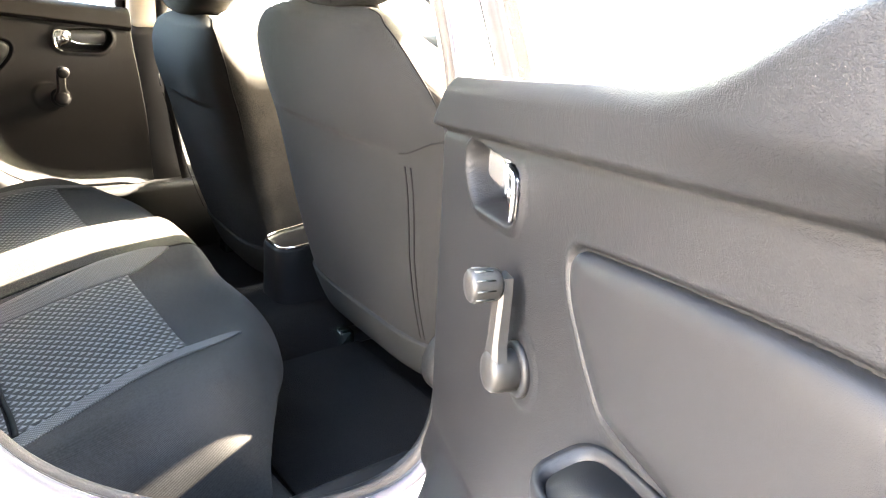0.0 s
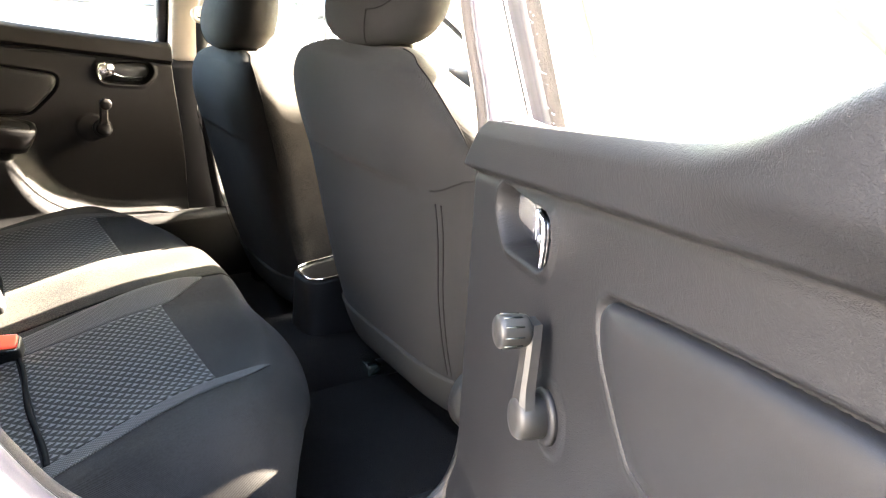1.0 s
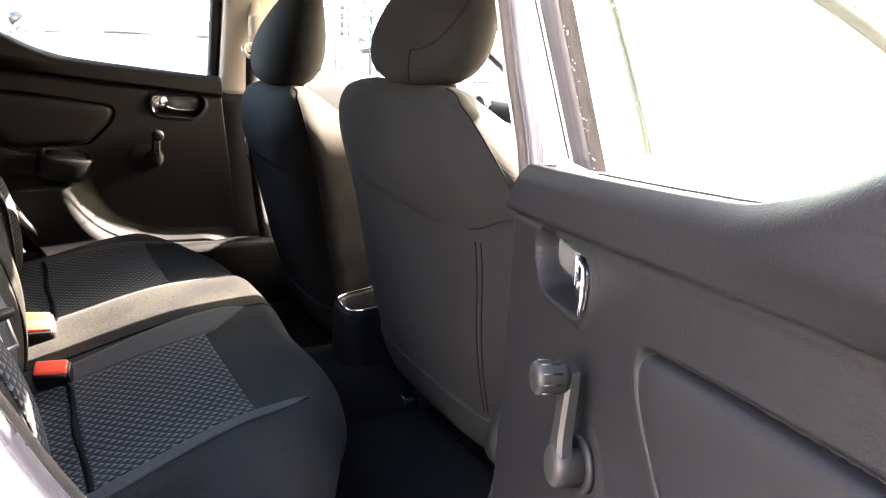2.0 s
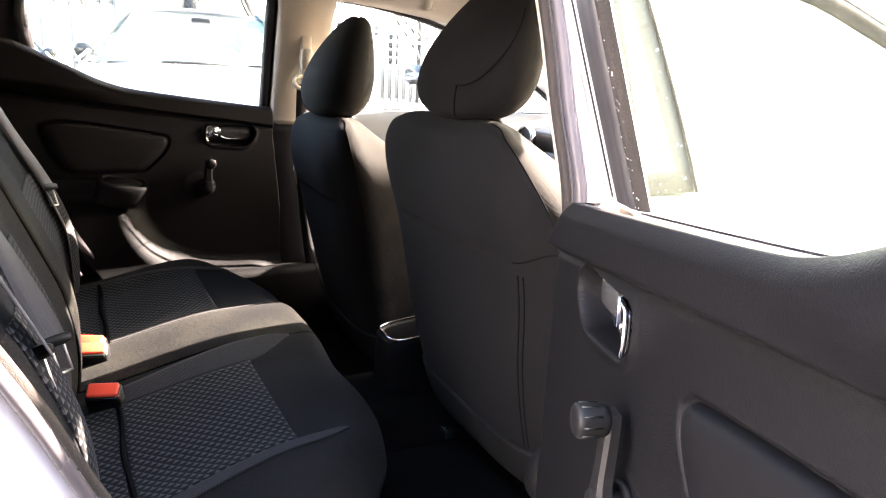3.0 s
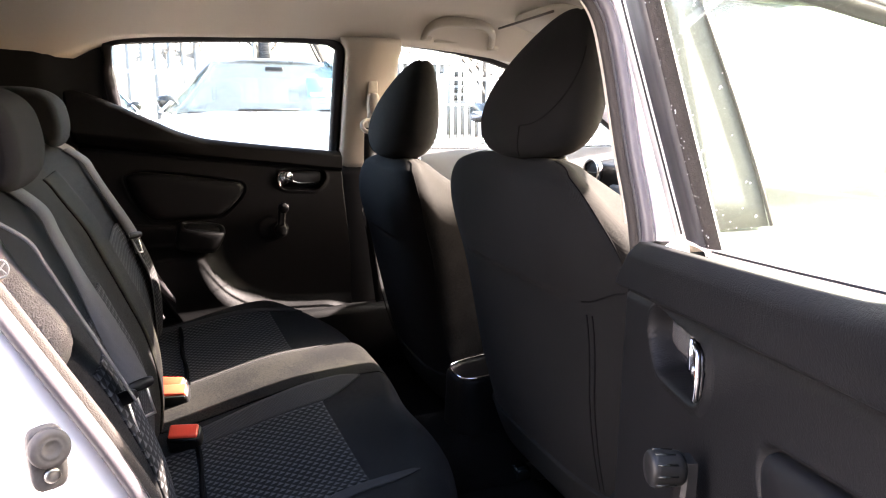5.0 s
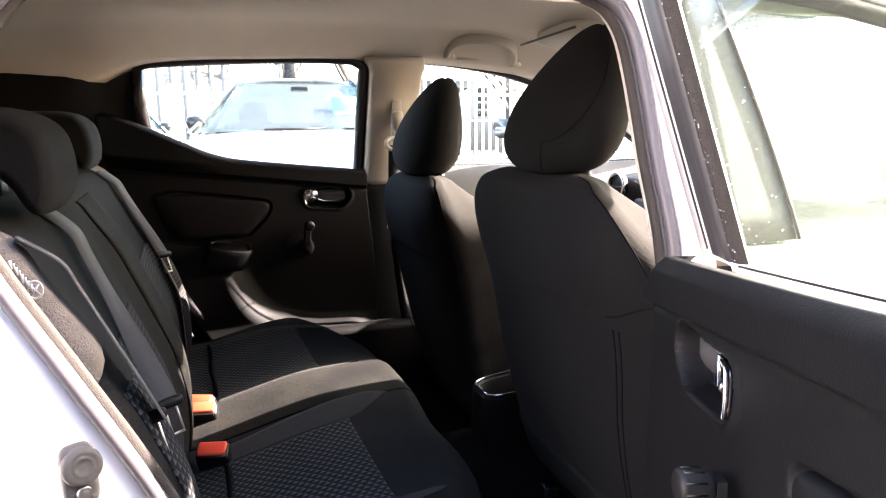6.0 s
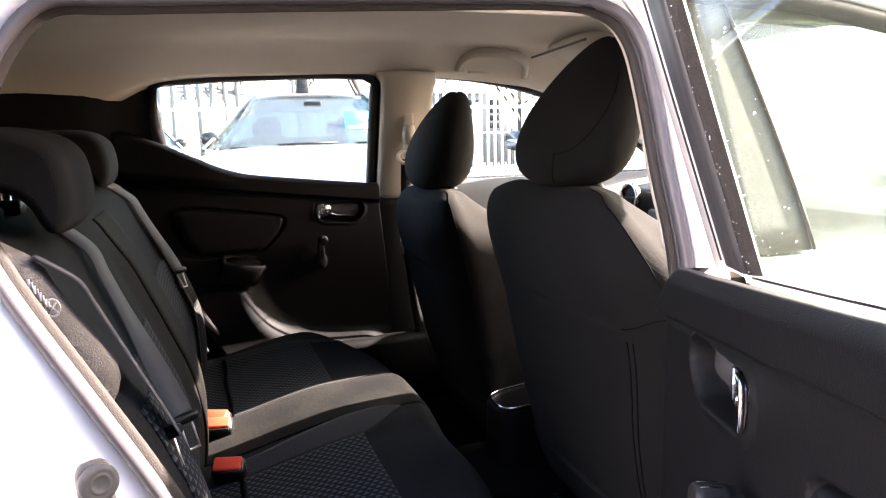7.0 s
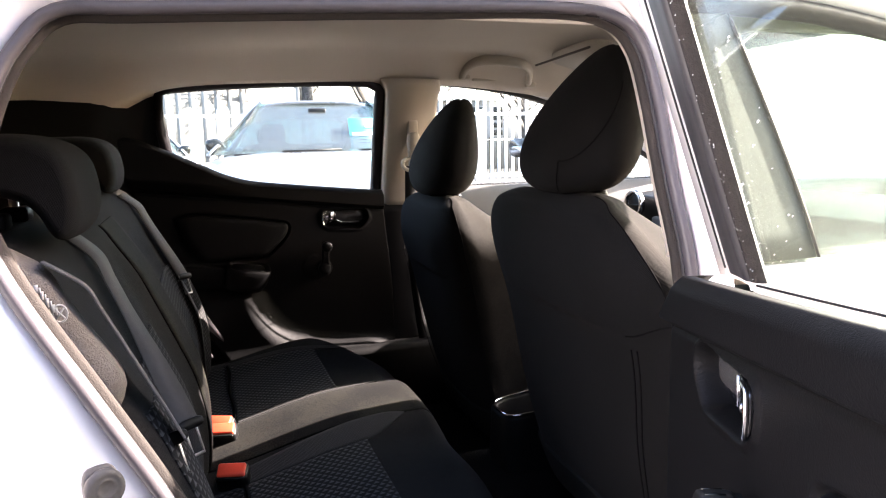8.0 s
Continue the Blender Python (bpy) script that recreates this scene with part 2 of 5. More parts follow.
def spline(points, closed, per):
    """Catmull-Rom through 3D points."""
    pts = [Vector(q) for q in points]
    n, out = len(pts), []
    for i in range(n if closed else n - 1):
        if closed:
            a, b, c, d = pts[i - 1], pts[i], pts[(i + 1) % n], pts[(i + 2) % n]
        else:
            a, b, c, d = pts[max(i - 1, 0)], pts[i], pts[i + 1], pts[min(i + 2, n - 1)]
        for k in range(per):
            t = k / per
            out.append(0.5 * (2 * b + (c - a) * t + (2 * a - 5 * b + 4 * c - d) * t * t + (3 * b - a - 3 * c + d) * t ** 3))
    if not closed:
        out.append(pts[-1])
    return out


def part(name, bm, mat, parent=None, label="", flat=False, m=None):
    """Links a bmesh as one mesh object, under a thing or a part."""
    if m is not None:
        bm.transform(m)
        if m.determinant() < 0:
            bmesh.ops.reverse_faces(bm, faces=bm.faces)
    me = bpy.data.meshes.new(name)
    bm.to_mesh(me)
    bm.free()
    me.materials.append(mat)
    if not flat:
        me.shade_smooth()
    ob = new(name, me)
    if parent is not None:
        ob.parent = parent
    if label:
        tagged(ob, label)
    return ob


def thing(name, label, category, group="", kind=""):
    return tagged(new(name), label, category, group, kind)


def rings(loops, closed=True, caps=True, uv=False):
    """A skin over loops of equal count."""
    bm = bmesh.new()
    vs = [[bm.verts.new(q) for q in loop] for loop in loops]
    n = len(loops[0])
    layer = bm.loops.layers.uv.new("UVMap") if uv else None
    for i in range(len(vs) - 1):
        for j in range(n if closed else n - 1):
            k = (j + 1) % n
            bm.faces.new((vs[i][j], vs[i][k], vs[i + 1][k], vs[i + 1][j]))
    if closed and caps:
        bm.faces.new(list(reversed(vs[0])))
        bm.faces.new(vs[-1])
    if closed:
        bmesh.ops.recalc_face_normals(bm, faces=bm.faces)
    if uv:
        box_uv(bm, layer)
    return bm


def box_uv(bm, layer=None):
    """UVs in metres, by each face's main direction."""
    layer = layer or bm.loops.layers.uv.verify()
    for f in bm.faces:
        n = f.normal
        a = max(range(3), key=lambda i: abs(n[i]))
        for lp in f.loops:
            c = lp.vert.co
            lp[layer].uv = ((c.y, c.z), (c.x, c.z), (c.x, c.y))[a]
    return bm


def sheet(nu, nv, f, thick=0.0, direction=Vector((0, 0, -1))):
    """A grid f(u, v) -> point, with UVs in metres; thick gives it a back and edges."""
    bm = bmesh.new()
    g = [[bm.verts.new(f(i / nu, j / nv)) for j in range(nv + 1)] for i in range(nu + 1)]
    for i in range(nu):
        for j in range(nv):
            bm.faces.new((g[i][j], g[i + 1][j], g[i + 1][j + 1], g[i][j + 1]))
    if thick:
        b = [[bm.verts.new(g[i][j].co + direction * thick) for j in range(nv + 1)] for i in range(nu + 1)]
        for i in range(nu):
            for j in range(nv):
                bm.faces.new((b[i][j], b[i][j + 1], b[i + 1][j + 1], b[i + 1][j]))
        for i in range(nu):
            bm.faces.new((g[i][0], b[i][0], b[i + 1][0], g[i + 1][0]))
            bm.faces.new((g[i][nv], g[i + 1][nv], b[i + 1][nv], b[i][nv]))
        for j in range(nv):
            bm.faces.new((g[0][j], g[0][j + 1], b[0][j + 1], b[0][j]))
            bm.faces.new((g[nu][j], b[nu][j], b[nu][j + 1], g[nu][j + 1]))
        bmesh.ops.recalc_face_normals(bm, faces=bm.faces)
    bm.normal_update()
    box_uv(bm)
    return bm


def block(x0, x1, y0, y1, z0, z1, bevel=0.0, seg=2):
    bm = bmesh.new()
    bmesh.ops.create_cube(bm, size=1.0)
    bm.transform(Matrix.Translation(((x0 + x1) / 2, (y0 + y1) / 2, (z0 + z1) / 2)) @ Matrix.Diagonal((x1 - x0, y1 - y0, z1 - z0, 1)))
    if bevel:
        bmesh.ops.bevel(bm, geom=list(bm.edges), offset=bevel, segments=seg, profile=0.5, affect="EDGES")
    bm.normal_update()
    box_uv(bm)
    return bm


def tube(path, radius, closed=False, n=8, flat=1.0):
    """A round rod along 3D points; radius may be a function of 0..1."""
    pts = [Vector(q) for q in path]
    loops, count = [], len(pts)
    up = Vector((0.13, 0.21, 0.97))
    for i, q in enumerate(pts):
        a = pts[i - 1] if (closed or i) else q
        b = pts[(i + 1) % count] if (closed or i < count - 1) else q
        d = (b - a).normalized()
        s = d.cross(up).normalized()
        w = s.cross(d).normalized()
        r = radius(i / max(1, count - 1)) if callable(radius) else radius
        loops.append([q + r * (math.cos(k * 2 * math.pi / n) * s + flat * math.sin(k * 2 * math.pi / n) * w) for k in range(n)])
    if closed:
        loops.append(loops[0])
    return rings(loops, caps=not closed)


def lathe(profile, axis_point, axis, n=24):
    """A turned form: (radius, height) pairs along an axis."""
    q = Vector((0, 0, 1)).rotation_difference(Vector(axis)).to_matrix()
    loops = [[Vector(axis_point) + q @ Vector((r * math.cos(k * 2 * math.pi / n), r * math.sin(k * 2 * math.pi / n), h)) for k in range(n)] for r, h in profile]
    return rings(loops)


def sup(n, a, b, e):
    """A rounded rectangle of half sizes a and b."""
    out = []
    for k in range(n):
        t = 2 * math.pi * k / n
        c, s = math.cos(t), math.sin(t)
        out.append((a * math.copysign(abs(c) ** (2 / e), c), b * math.copysign(abs(s) ** (2 / e), s)))
    return out


def slab(outline, f, thick, direction):
    """A plate with an outline of 2D points, each put in space by f, and its rounded rim."""
    c = sum((Vector(q) for q in outline), Vector((0, 0))) / len(outline)
    d = Vector(direction)
    loops = []
    for k, h in ((1.0, 0.0), (1.0, thick * 0.55), (0.985, thick * 0.85), (0.95, thick)):
        loops.append([Vector(f(*(c + (Vector(q) - c) * k))) + d * h for q in outline])
    return rings(loops)


def ribbon(path, across, width, thick, twist=None):
    """A strap along 3D points; twist names the direction across it at its end."""
    pts = spline(path, False, 6)
    loops = []
    for i, q in enumerate(pts):
        k = smooth(0.35, 0.9, i / (len(pts) - 1)) if twist else 0.0
        a = (Vector(across) * (1 - k) + Vector(twist or across) * k).normalized()
        d = (pts[min(i + 1, len(pts) - 1)] - pts[max(i - 1, 0)]).normalized()
        n = d.cross(a).normalized()
        loops.append([q - a * width / 2 - n * thick, q + a * width / 2 - n * thick, q + a * width / 2 + n * thick, q - a * width / 2 + n * thick])
    bm = rings(loops)
    layer = bm.loops.layers.uv.verify()
    for f in bm.faces:
        for lp in f.loops:
            lp[layer].uv = (lp.vert.co.dot(a), lp.vert.co.z)
    return bm


def merged(*bms):
    """Several bmeshes as one."""
    out = bmesh.new()
    for b in bms:
        me = bpy.data.meshes.new("tmp")
        b.to_mesh(me)
        b.free()
        out.from_mesh(me)
        bpy.data.meshes.remove(me)
    return out


# ---- the car's shell ----
BELT, TUMBLE = 0.95, 0.33


def lean(z, base=0.74):
    """Distance of the cabin's side from the middle at a height."""
    return base - max(0.0, z - BELT) * TUMBLE


# asphalt to the horizon
ASPHALT = material("asphalt", (0.036, 0.036, 0.0365), 0.85, vary=0.25, scale=0.6, grain=0.004, grain_scale=90.0)


def ground_point(u, v):
    a, b = 2 * u - 1, 2 * v - 1
    return Vector((400 * a * abs(a), 400 * b * abs(b), 0.0))


tagged(part("ground", sheet(24, 24, ground_point), ASPHALT), "dark grey asphalt of the car park under the cars", "ground", kind="structure")

# unseen wall, added to keep low sky light off the far door
SKY_BLOCK = material("dark_sky_block", (0.030, 0.029, 0.029), 0.9, vary=0.25, scale=1.5, grain=0.003, grain_scale=60.0)
tagged(part("sky_block_south", block(-9.0, 9.0, -4.5, -4.2, 0.0, 3.8, 0.02), SKY_BLOCK), "unseen plain dark wall added to block the low sky", "wall", kind="structure")

# unseen pale wall, added as a reflector for the open door and bench
BOUNCE_WALL = material("grey_bounce_wall", (0.42, 0.44, 0.475), 0.9, vary=0.15, scale=1.2, grain=0.003, grain_scale=60.0)
tagged(part("bounce_wall_west", block(-4.5, -4.2, -4.18, 1.5, 0.0, 3.0, 0.02), BOUNCE_WALL), "unseen plain grey wall added to bounce light to the doorway", "wall", kind="structure")

car_body = thing("car_body", "silver hatchback body with open rear doorway and black seals", "car body", kind="structure")

# line of the doorway's seal, seen from the open side: (x, z)
DOORWAY = [(-0.60, 1.262), (-0.45, 1.270), (-0.27, 1.278), (-0.12, 1.282), (-0.055, 1.272), (-0.026, 1.240), (-0.018, 1.18), (-0.017, 1.08), (-0.015, 0.96), (-0.010, 0.80),
           (-0.010, 0.62), (-0.018, 0.50), (-0.060, 0.443), (-0.14, 0.428), (-0.25, 0.452), (-0.350, 0.495), (-0.438, 0.555), (-0.505, 0.622), (-0.547, 0.694), (-0.596, 0.804),
           (-0.650, 0.909), (-0.708, 1.010), (-0.735, 1.075), (-0.731, 1.133), (-0.719, 1.180), (-0.699, 1.222), (-0.665, 1.257)]
seal_line = spline([(x, -lean(z), z) for x, z in DOORWAY], True, 5)


def doorway_sweep(profile, wide=None):
    """Profile of (outward in the side's plane, towards the outside) swept round the doorway."""
    loops, n = [], len(seal_line)
    for i, q in enumerate(seal_line):
        d = (seal_line[(i + 1) % n] - seal_line[i - 1]).normalized()
        out = Vector((-d.z, 0, d.x)).normalized()
        side = Vector((0, -1, 0))
        loops.append([q + out * (u * (wide(q) if wide and u > 0.03 else 1.0)) + side * (v * (1 - 0.5 * smooth(-0.10, -0.03, q.x)) if wide else v) for u, v in profile])
    loops.append(loops[0])
    return rings(loops, closed=False)


def jamb_width(q):
    """The jamb is broad over the wheel arch and narrow along the roof."""
    rear = smooth(-0.30, -0.50, q.x) * smooth(1.25, 1.0, q.z)
    front = smooth(-0.10, -0.03, q.x)
    return 1.0 + 0.9 * rear - 0.66 * front


bulb = [(0.002 + 0.0070 * math.cos(a), 0.008 + 0.009 * math.sin(a)) for a in [k * math.pi / 5 for k in range(10)]]
part("seal", doorway_sweep(bulb + [bulb[0]]), SEAL_RUBBER, car_body, "round grey-black rubber weatherstrip")
part("seal_lip", doorway_sweep([(-0.002, -0.002), (-0.008, -0.003), (-0.0105, -0.007), (-0.009, -0.014), (-0.002, -0.016)]), FELT_SEAL, car_body, "flocked lip of the weatherstrip")
part("seal_core", doorway_sweep([(0.004, 0.002), (-0.0035, 0.0), (-0.0035, -0.004), (0.004, -0.006)]), RUBBER, car_body, "black core of the weatherstrip")
part("jamb", doorway_sweep([(0.006, 0.000), (0.016, 0.008), (0.024, 0.012), (0.034, 0.014), (0.040, 0.020), (0.046, 0.034), (0.058, 0.040), (0.066, 0.046), (0.072, 0.060), (0.078, 0.066), (0.090, 0.068), (0.094, 0.078), (0.098, 0.082)], jamb_width), PAINT, car_body, "silver painted door jamb")


def side_outline(i):
    """Where the outer skin ends against the jamb."""
    q = seal_line[i]
    n = len(seal_line)
    d = (seal_line[(i + 1) % n] - seal_line[i - 1]).normalized()
    return q + Vector((-d.z, 0, d.x)).normalized() * 0.098 * jamb_width(q) + Vector((0, -0.082, 0))


# rear quarter skin, from the jamb back over the wheel arch
quarter = []
for i in range(len(seal_line)):
    q = side_outline(i)
    if q.x < -0.25 and 0.40 < q.z < 1.36:
        quarter.append(q)
quarter.sort(key=lambda q: -q.z)
loops = []
for q in quarter:
    back = min(q.x - 0.12, -1.05)
    loops.append([q, q + Vector((-0.012, -0.006, 0)), q + Vector((-0.06, -0.016, 0)), Vector(((q.x + back) / 2, q.y - 0.02, q.z)), Vector((back, q.y + 0.03, q.z)), Vector((back - 0.5, q.y + 0.10, q.z))])
part("quarter_panel", rings(loops, closed=False), PAINT, car_body, "silver rear quarter panel")

# sill under the doorway, floor pan side
part("sill", block(-0.60, 1.15, -0.84, -0.70, 0.20, 0.405, 0.02), PAINT, car_body)
part("scuff_plate", block(-0.36, -0.02, -0.735, -0.672, 0.36, 0.425, 0.012), PLASTIC, car_body, "black plastic sill cover")
part("far_sill_cover", block(-0.62, 0.25, 0.615, 0.715, 0.29, 0.52, 0.02), DULL_BLACK, car_body, "black plastic sill cover")
part("far_seal", tube(spline([(-0.44, 0.655, 0.515), (-0.475, 0.650, 0.548), (-0.515, 0.646, 0.592), (-0.566, 0.640, 0.668), (-0.600, 0.634, 0.73), (-0.638, 0.628, 0.80), (-0.68, 0.62, 0.90)], False, 5), 0.017, n=12), SEAL_RUBBER, car_body, "round black seal of the far doorway")
part("far_seal_welt", tube(spline([(-0.628, 0.604, 0.735), (-0.606, 0.604, 0.682), (-0.579, 0.604, 0.615), (-0.548, 0.606, 0.545)], False, 5), 0.008, n=10), SEAL_RUBBER, car_body, "black welt along the wheel-house trim")
part("far_sill", block(-1.2, 1.15, 0.70, 0.84, 0.20, 0.46, 0.02), PAINT, car_body)


def roof_top(x):
    return curve1([(-1.5, 1.26), (-1.0, 1.375), (-0.4, 1.445), (0.2, 1.455), (0.72, 1.40)], x)


def roof_point(u, v):
    x = -1.5 + 2.12 * u
    y = -0.66 + 1.32 * v
    s = abs(y) / 0.66
    return Vector((x, y, roof_top(x) - 0.02 - 0.085 * s ** 6 - 0.02 * s ** 2))


part("roof", sheet(30, 24, roof_point, 0.012, Vector((0, 0, 1))), PAINT, car_body, "silver roof skin")

# headliner: an own object, closes the cabin above
def liner_point(u, v):
    x = -1.25 + 1.85 * u
    y = -0.625 + 1.25 * v
    s = abs(y) / 0.625
    edge = curve1([(-1.25, 1.165), (-0.95, 1.203), (-0.74, 1.230), (-0.62, 1.283), (-0.30, 1.300), (0.05, 1.306), (0.20, 1.304), (0.40, 1.285), (0.60, 1.258)], x)
    if y < 0:
        edge = min(edge, 1.282) - 0.004 + 0.035 * smooth(0.35, 0.60, x)
    top = curve1([(-1.25, 1.24), (-0.9, 1.345), (-0.5, 1.385), (0.1, 1.392), (0.45, 1.372), (0.72, 1.33)], x)
    k = smooth(0.76, 1.02, s) * 0.8 + 0.2 * max(0.0, (s - 0.6) / 0.4) ** 2
    return Vector((x, y, top * (1 - k) + edge * k - 0.012 * s * s))


tagged(part("ceiling", sheet(44, 40, liner_point, 0.006, Vector((0, 0, 1))), LINER), "beige woven headliner under the roof", "headliner", kind="structure")

# trim lip between seal and headliner: beige above the waist, black below
def doorway_stretch(profile, keep):
    n = len(seal_line)
    start = next(i for i in range(n) if keep(seal_line[i]) and not keep(seal_line[i - 1]))
    loops = []
    for k in range(n):
        i = (start + k) % n
        q = seal_line[i]
        if not keep(q):
            break
        d = (seal_line[(i + 1) % n] - seal_line[i - 1]).normalized()
        out = Vector((-d.z, 0, d.x)).normalized()
        loops.append([q + out * u + Vector((0, -1, 0)) * v for u, v in profile])
    return rings(loops, closed=False)


LIP = [(-0.004, -0.016), (-0.006, -0.020), (-0.006, -0.024), (-0.002, -0.029), (0.004, -0.031)]
part("door_trim_lip", doorway_stretch(LIP, lambda q: q.z > 0.96 and not (q.x < -0.60 and q.z < 1.27)), TRIM, car_body, "beige trim edge inside the seal")
part("door_trim_lip", doorway_stretch(LIP, lambda q: q.z < 0.955 and q.x > -0.40), PLASTIC, car_body, "black trim edge inside the seal")

# near B pillar: beige upper trim, black lower trim, painted outside
def b_pillar(side):
    s = -1 if side == "near" else 1

    def up(u, v):
        z = 0.94 + 0.37 * v
        x = (-0.018 if s > 0 else 0.004) + (0.155 - 0.022 * (s < 0) + 0.02 * smooth(0.85, 1.0, v)) * u - 0.02 * smooth(0.9, 1.0, v)
        bow = 0.018 * math.sin(math.pi * u) ** 0.7
        return Vector((x, s * (lean(z, 0.705) - bow), z))

    def low(u, v):
        z = 0.36 + 0.585 * v
        x = (-0.03 if s > 0 else 0.05) + (0.15 - 0.07 * (s < 0) + 0.10 * smooth(0.30, 0.0, v)) * u - 0.03 * smooth(0.25, 0, v) * (1 - u)
        # the near trim's hidden bulge is added to block sun beside the seat
        bow = 0.020 * math.sin(math.pi * u) ** 0.7 + (0.088 * smooth(0.50, 0.80, u) * smooth(0.80, 0.60, v) * (1 - 0.55 * smooth(0.52, 0.60, v)) if s < 0 else 0.0)
        return Vector((x, s * (0.71 - bow - 0.03 * smooth(0.6, 0.0, v)), z))

    d = Vector((0, s, 0))
    p = part("b_pillar_upper", sheet(14, 24, up, 0.03, d), TRIM, car_body, "beige plastic upper pillar trim")
    part("b_pillar_lower", sheet(14, 20, low, 0.03, d), PLASTIC, car_body, "black plastic lower pillar trim")
    return p


b_pillar("near")
far_pillar = b_pillar("far")
part("far_pillar_emblem", block(0.045, 0.085, 0.594, 0.600, 1.262, 1.276, 0.002), TRIM, far_pillar)

# near outer B pillar and front door: black cover, silver door skin, window frame
def front_side(s):
    y_of = lambda z: s * (lean(z, 0.79) if z > BELT else 0.80 + 0.045 * math.sin(math.pi * (z - 0.2) / 0.75))

    def skin(u, v):
        z = 0.25 + 0.73 * v
        return Vector((0.055 + 1.05 * u, y_of(z), z))

    part("front_door_skin", sheet(8, 24, skin, 0.03, Vector((0, -s, 0))), PAINT, car_body, "silver front door skin")

    def cover(u, v):
        z = 0.985 + 0.325 * v
        return Vector((0.034 + (0.102 - 0.068 * v ** 1.3) * u, y_of(z), z))

    part("pillar_cover", sheet(4, 10, cover, 0.012, Vector((0, -s, 0))), COVER if s < 0 else GLOSS, car_body, "dewy grey pillar cover" if s < 0 else "gloss black pillar cover")
    near_top = [(0.0, 1.290), (0.09, 1.288), (0.19, 1.285), (0.26, 1.276), (0.35, 1.261), (0.45, 1.243), (0.51, 1.224), (0.65, 1.178), (0.85, 1.10), (1.1, 0.99)]
    top = lambda x: curve1(near_top if s < 0 else [(0.0, 1.312), (0.2, 1.308), (0.4, 1.284), (0.55, 1.248), (0.75, 1.18), (0.95, 1.08), (1.1, 0.99)], x)
    part("front_window_rail", tube([(x, y_of(top(x)) - s * 0.0, top(x)) for x in [0.03 + 0.05 * k for k in range(22)]], 0.014, n=8), RUBBER, car_body, "black window rail")
    part("front_roof_rail", tube([(x, s * (abs(y_of(top(x))) - 0.018), top(x) + 0.035) for x in [-0.05 + 0.05 * k for k in range(25)]], 0.032, n=10), PAINT, car_body, "silver roof rail")
    if s > 0:
        part("front_waist_seal", block(0.06, 1.05, s * 0.782 - 0.006, s * 0.782 + 0.006, 0.972, 0.990, 0.003), RUBBER, car_body)
    part("window_edge", tube([(0.138 - 0.068 * (k / 8) ** 1.3, y_of(0.985 + 0.31 * k / 8) + s * 0.002, 0.985 + 0.31 * k / 8) for k in range(9)], 0.0022, n=6), RUBBER, car_body)

    def pane(u, v):
        x = 0.06 + 1.015 * u
        z = 0.975 + (top(x) - 0.975) * v
        return Vector((x, y_of(z) - s * 0.008, z))

    g = part("front_window", sheet(20, 8, pane, 0.004, Vector((0, -s, 0))), PANE_MIST if s < 0 else PANE, car_body, "front side window glass")
    g.visible_shadow = False

    def card(u, v):
        z = 0.42 + 0.565 * v
        return Vector((0.12 + 0.95 * u, s * (0.70 - 0.03 * math.sin(math.pi * min(1, v * 1.1)) + 0.03 * smooth(0.9, 1.0, v)), z))

    part("front_door_card", sheet(8, 16, card, 0.02, Vector((0, s, 0))), TRIM_GREY if s > 0 else PLASTIC, car_body, "light grey front door card")


front_side(-1)
front_side(1)

# far mirror
far_mirror = thing("door_mirror", "black and silver exterior mirror on the far front door", "mirror")
shape = [[Vector((0.60 + 0.05 * k - 0.02 * abs(a) / 0.12 * k, 1.02 + a, 1.100 + b)) for a, b in sup(20, 0.100 * (1 - 0.25 * k * k), 0.036 * (1 - 0.35 * k * k), 3.2)] for k in (0.0, 0.5, 1.0, 1.4)]
part("mirror_shell", rings(shape), GLOSS, far_mirror, "black mirror housing")
part("mirror_pane", rings([[Vector((0.597, 1.02 + a, 1.091 + b)) for a, b in sup(20, 0.080, 0.016, 3.2)], [Vector((0.5995, 1.02 + a, 1.091 + b)) for a, b in sup(20, 0.080, 0.016, 3.2)]]), DARK_CHROME, far_mirror, "mirror glass")
part("mirror_foot", block(0.63, 0.70, 0.80, 0.93, 1.0, 1.05, 0.015), GLOSS, far_mirror)

# windscreen, A pillars, bonnet, dashboard, rear end
def screen_point(u, v):
    y = -0.62 + 1.24 * u
    return Vector((0.62 + 0.90 * v - 0.05 * (y / 0.62) ** 2, y * (1 + 0.12 * v), 1.392 - 0.417 * v))


part("shade_band", sheet(12, 3, lambda u, v: screen_point(u, 0.115 * v) + Vector((0, 0, -0.008)), 0.003, Vector((0, 0, -1))), GLOSS, car_body, "black band along the top of the windscreen")
g = part("windscreen", sheet(12, 10, screen_point, 0.005, Vector((0, 0, 1))), PANE_SCREEN, car_body, "clear windscreen")
g.visible_shadow = False
for s in (-1, 1):
    part("a_pillar", tube([(0.58 + 0.9 * k / 8, s * (0.645 + 0.14 * k / 8), 1.325 - 0.345 * k / 8) for k in range(9)], 0.022, n=10), PLASTIC, car_body, "dark windscreen pillar")


def bonnet_point(u, v):
    y = -0.80 + 1.6 * u
    return Vector((1.45 + 0.95 * v, y, 1.0 - 0.20 * v * v - 0.12 * (y / 0.8) ** 4))


part("bonnet", sheet(12, 10, bonnet_point, 0.02, Vector((0, 0, -1))), PAINT, car_body, "silver bonnet")
part("front_end", block(1.12, 2.42, -0.84, 0.84, 0.18, 0.76, 0.06), PAINT, car_body)
part("rear_end", block(-1.56, -1.30, -0.70, 0.70, 0.22, 1.27, 0.05), PAINT, car_body)
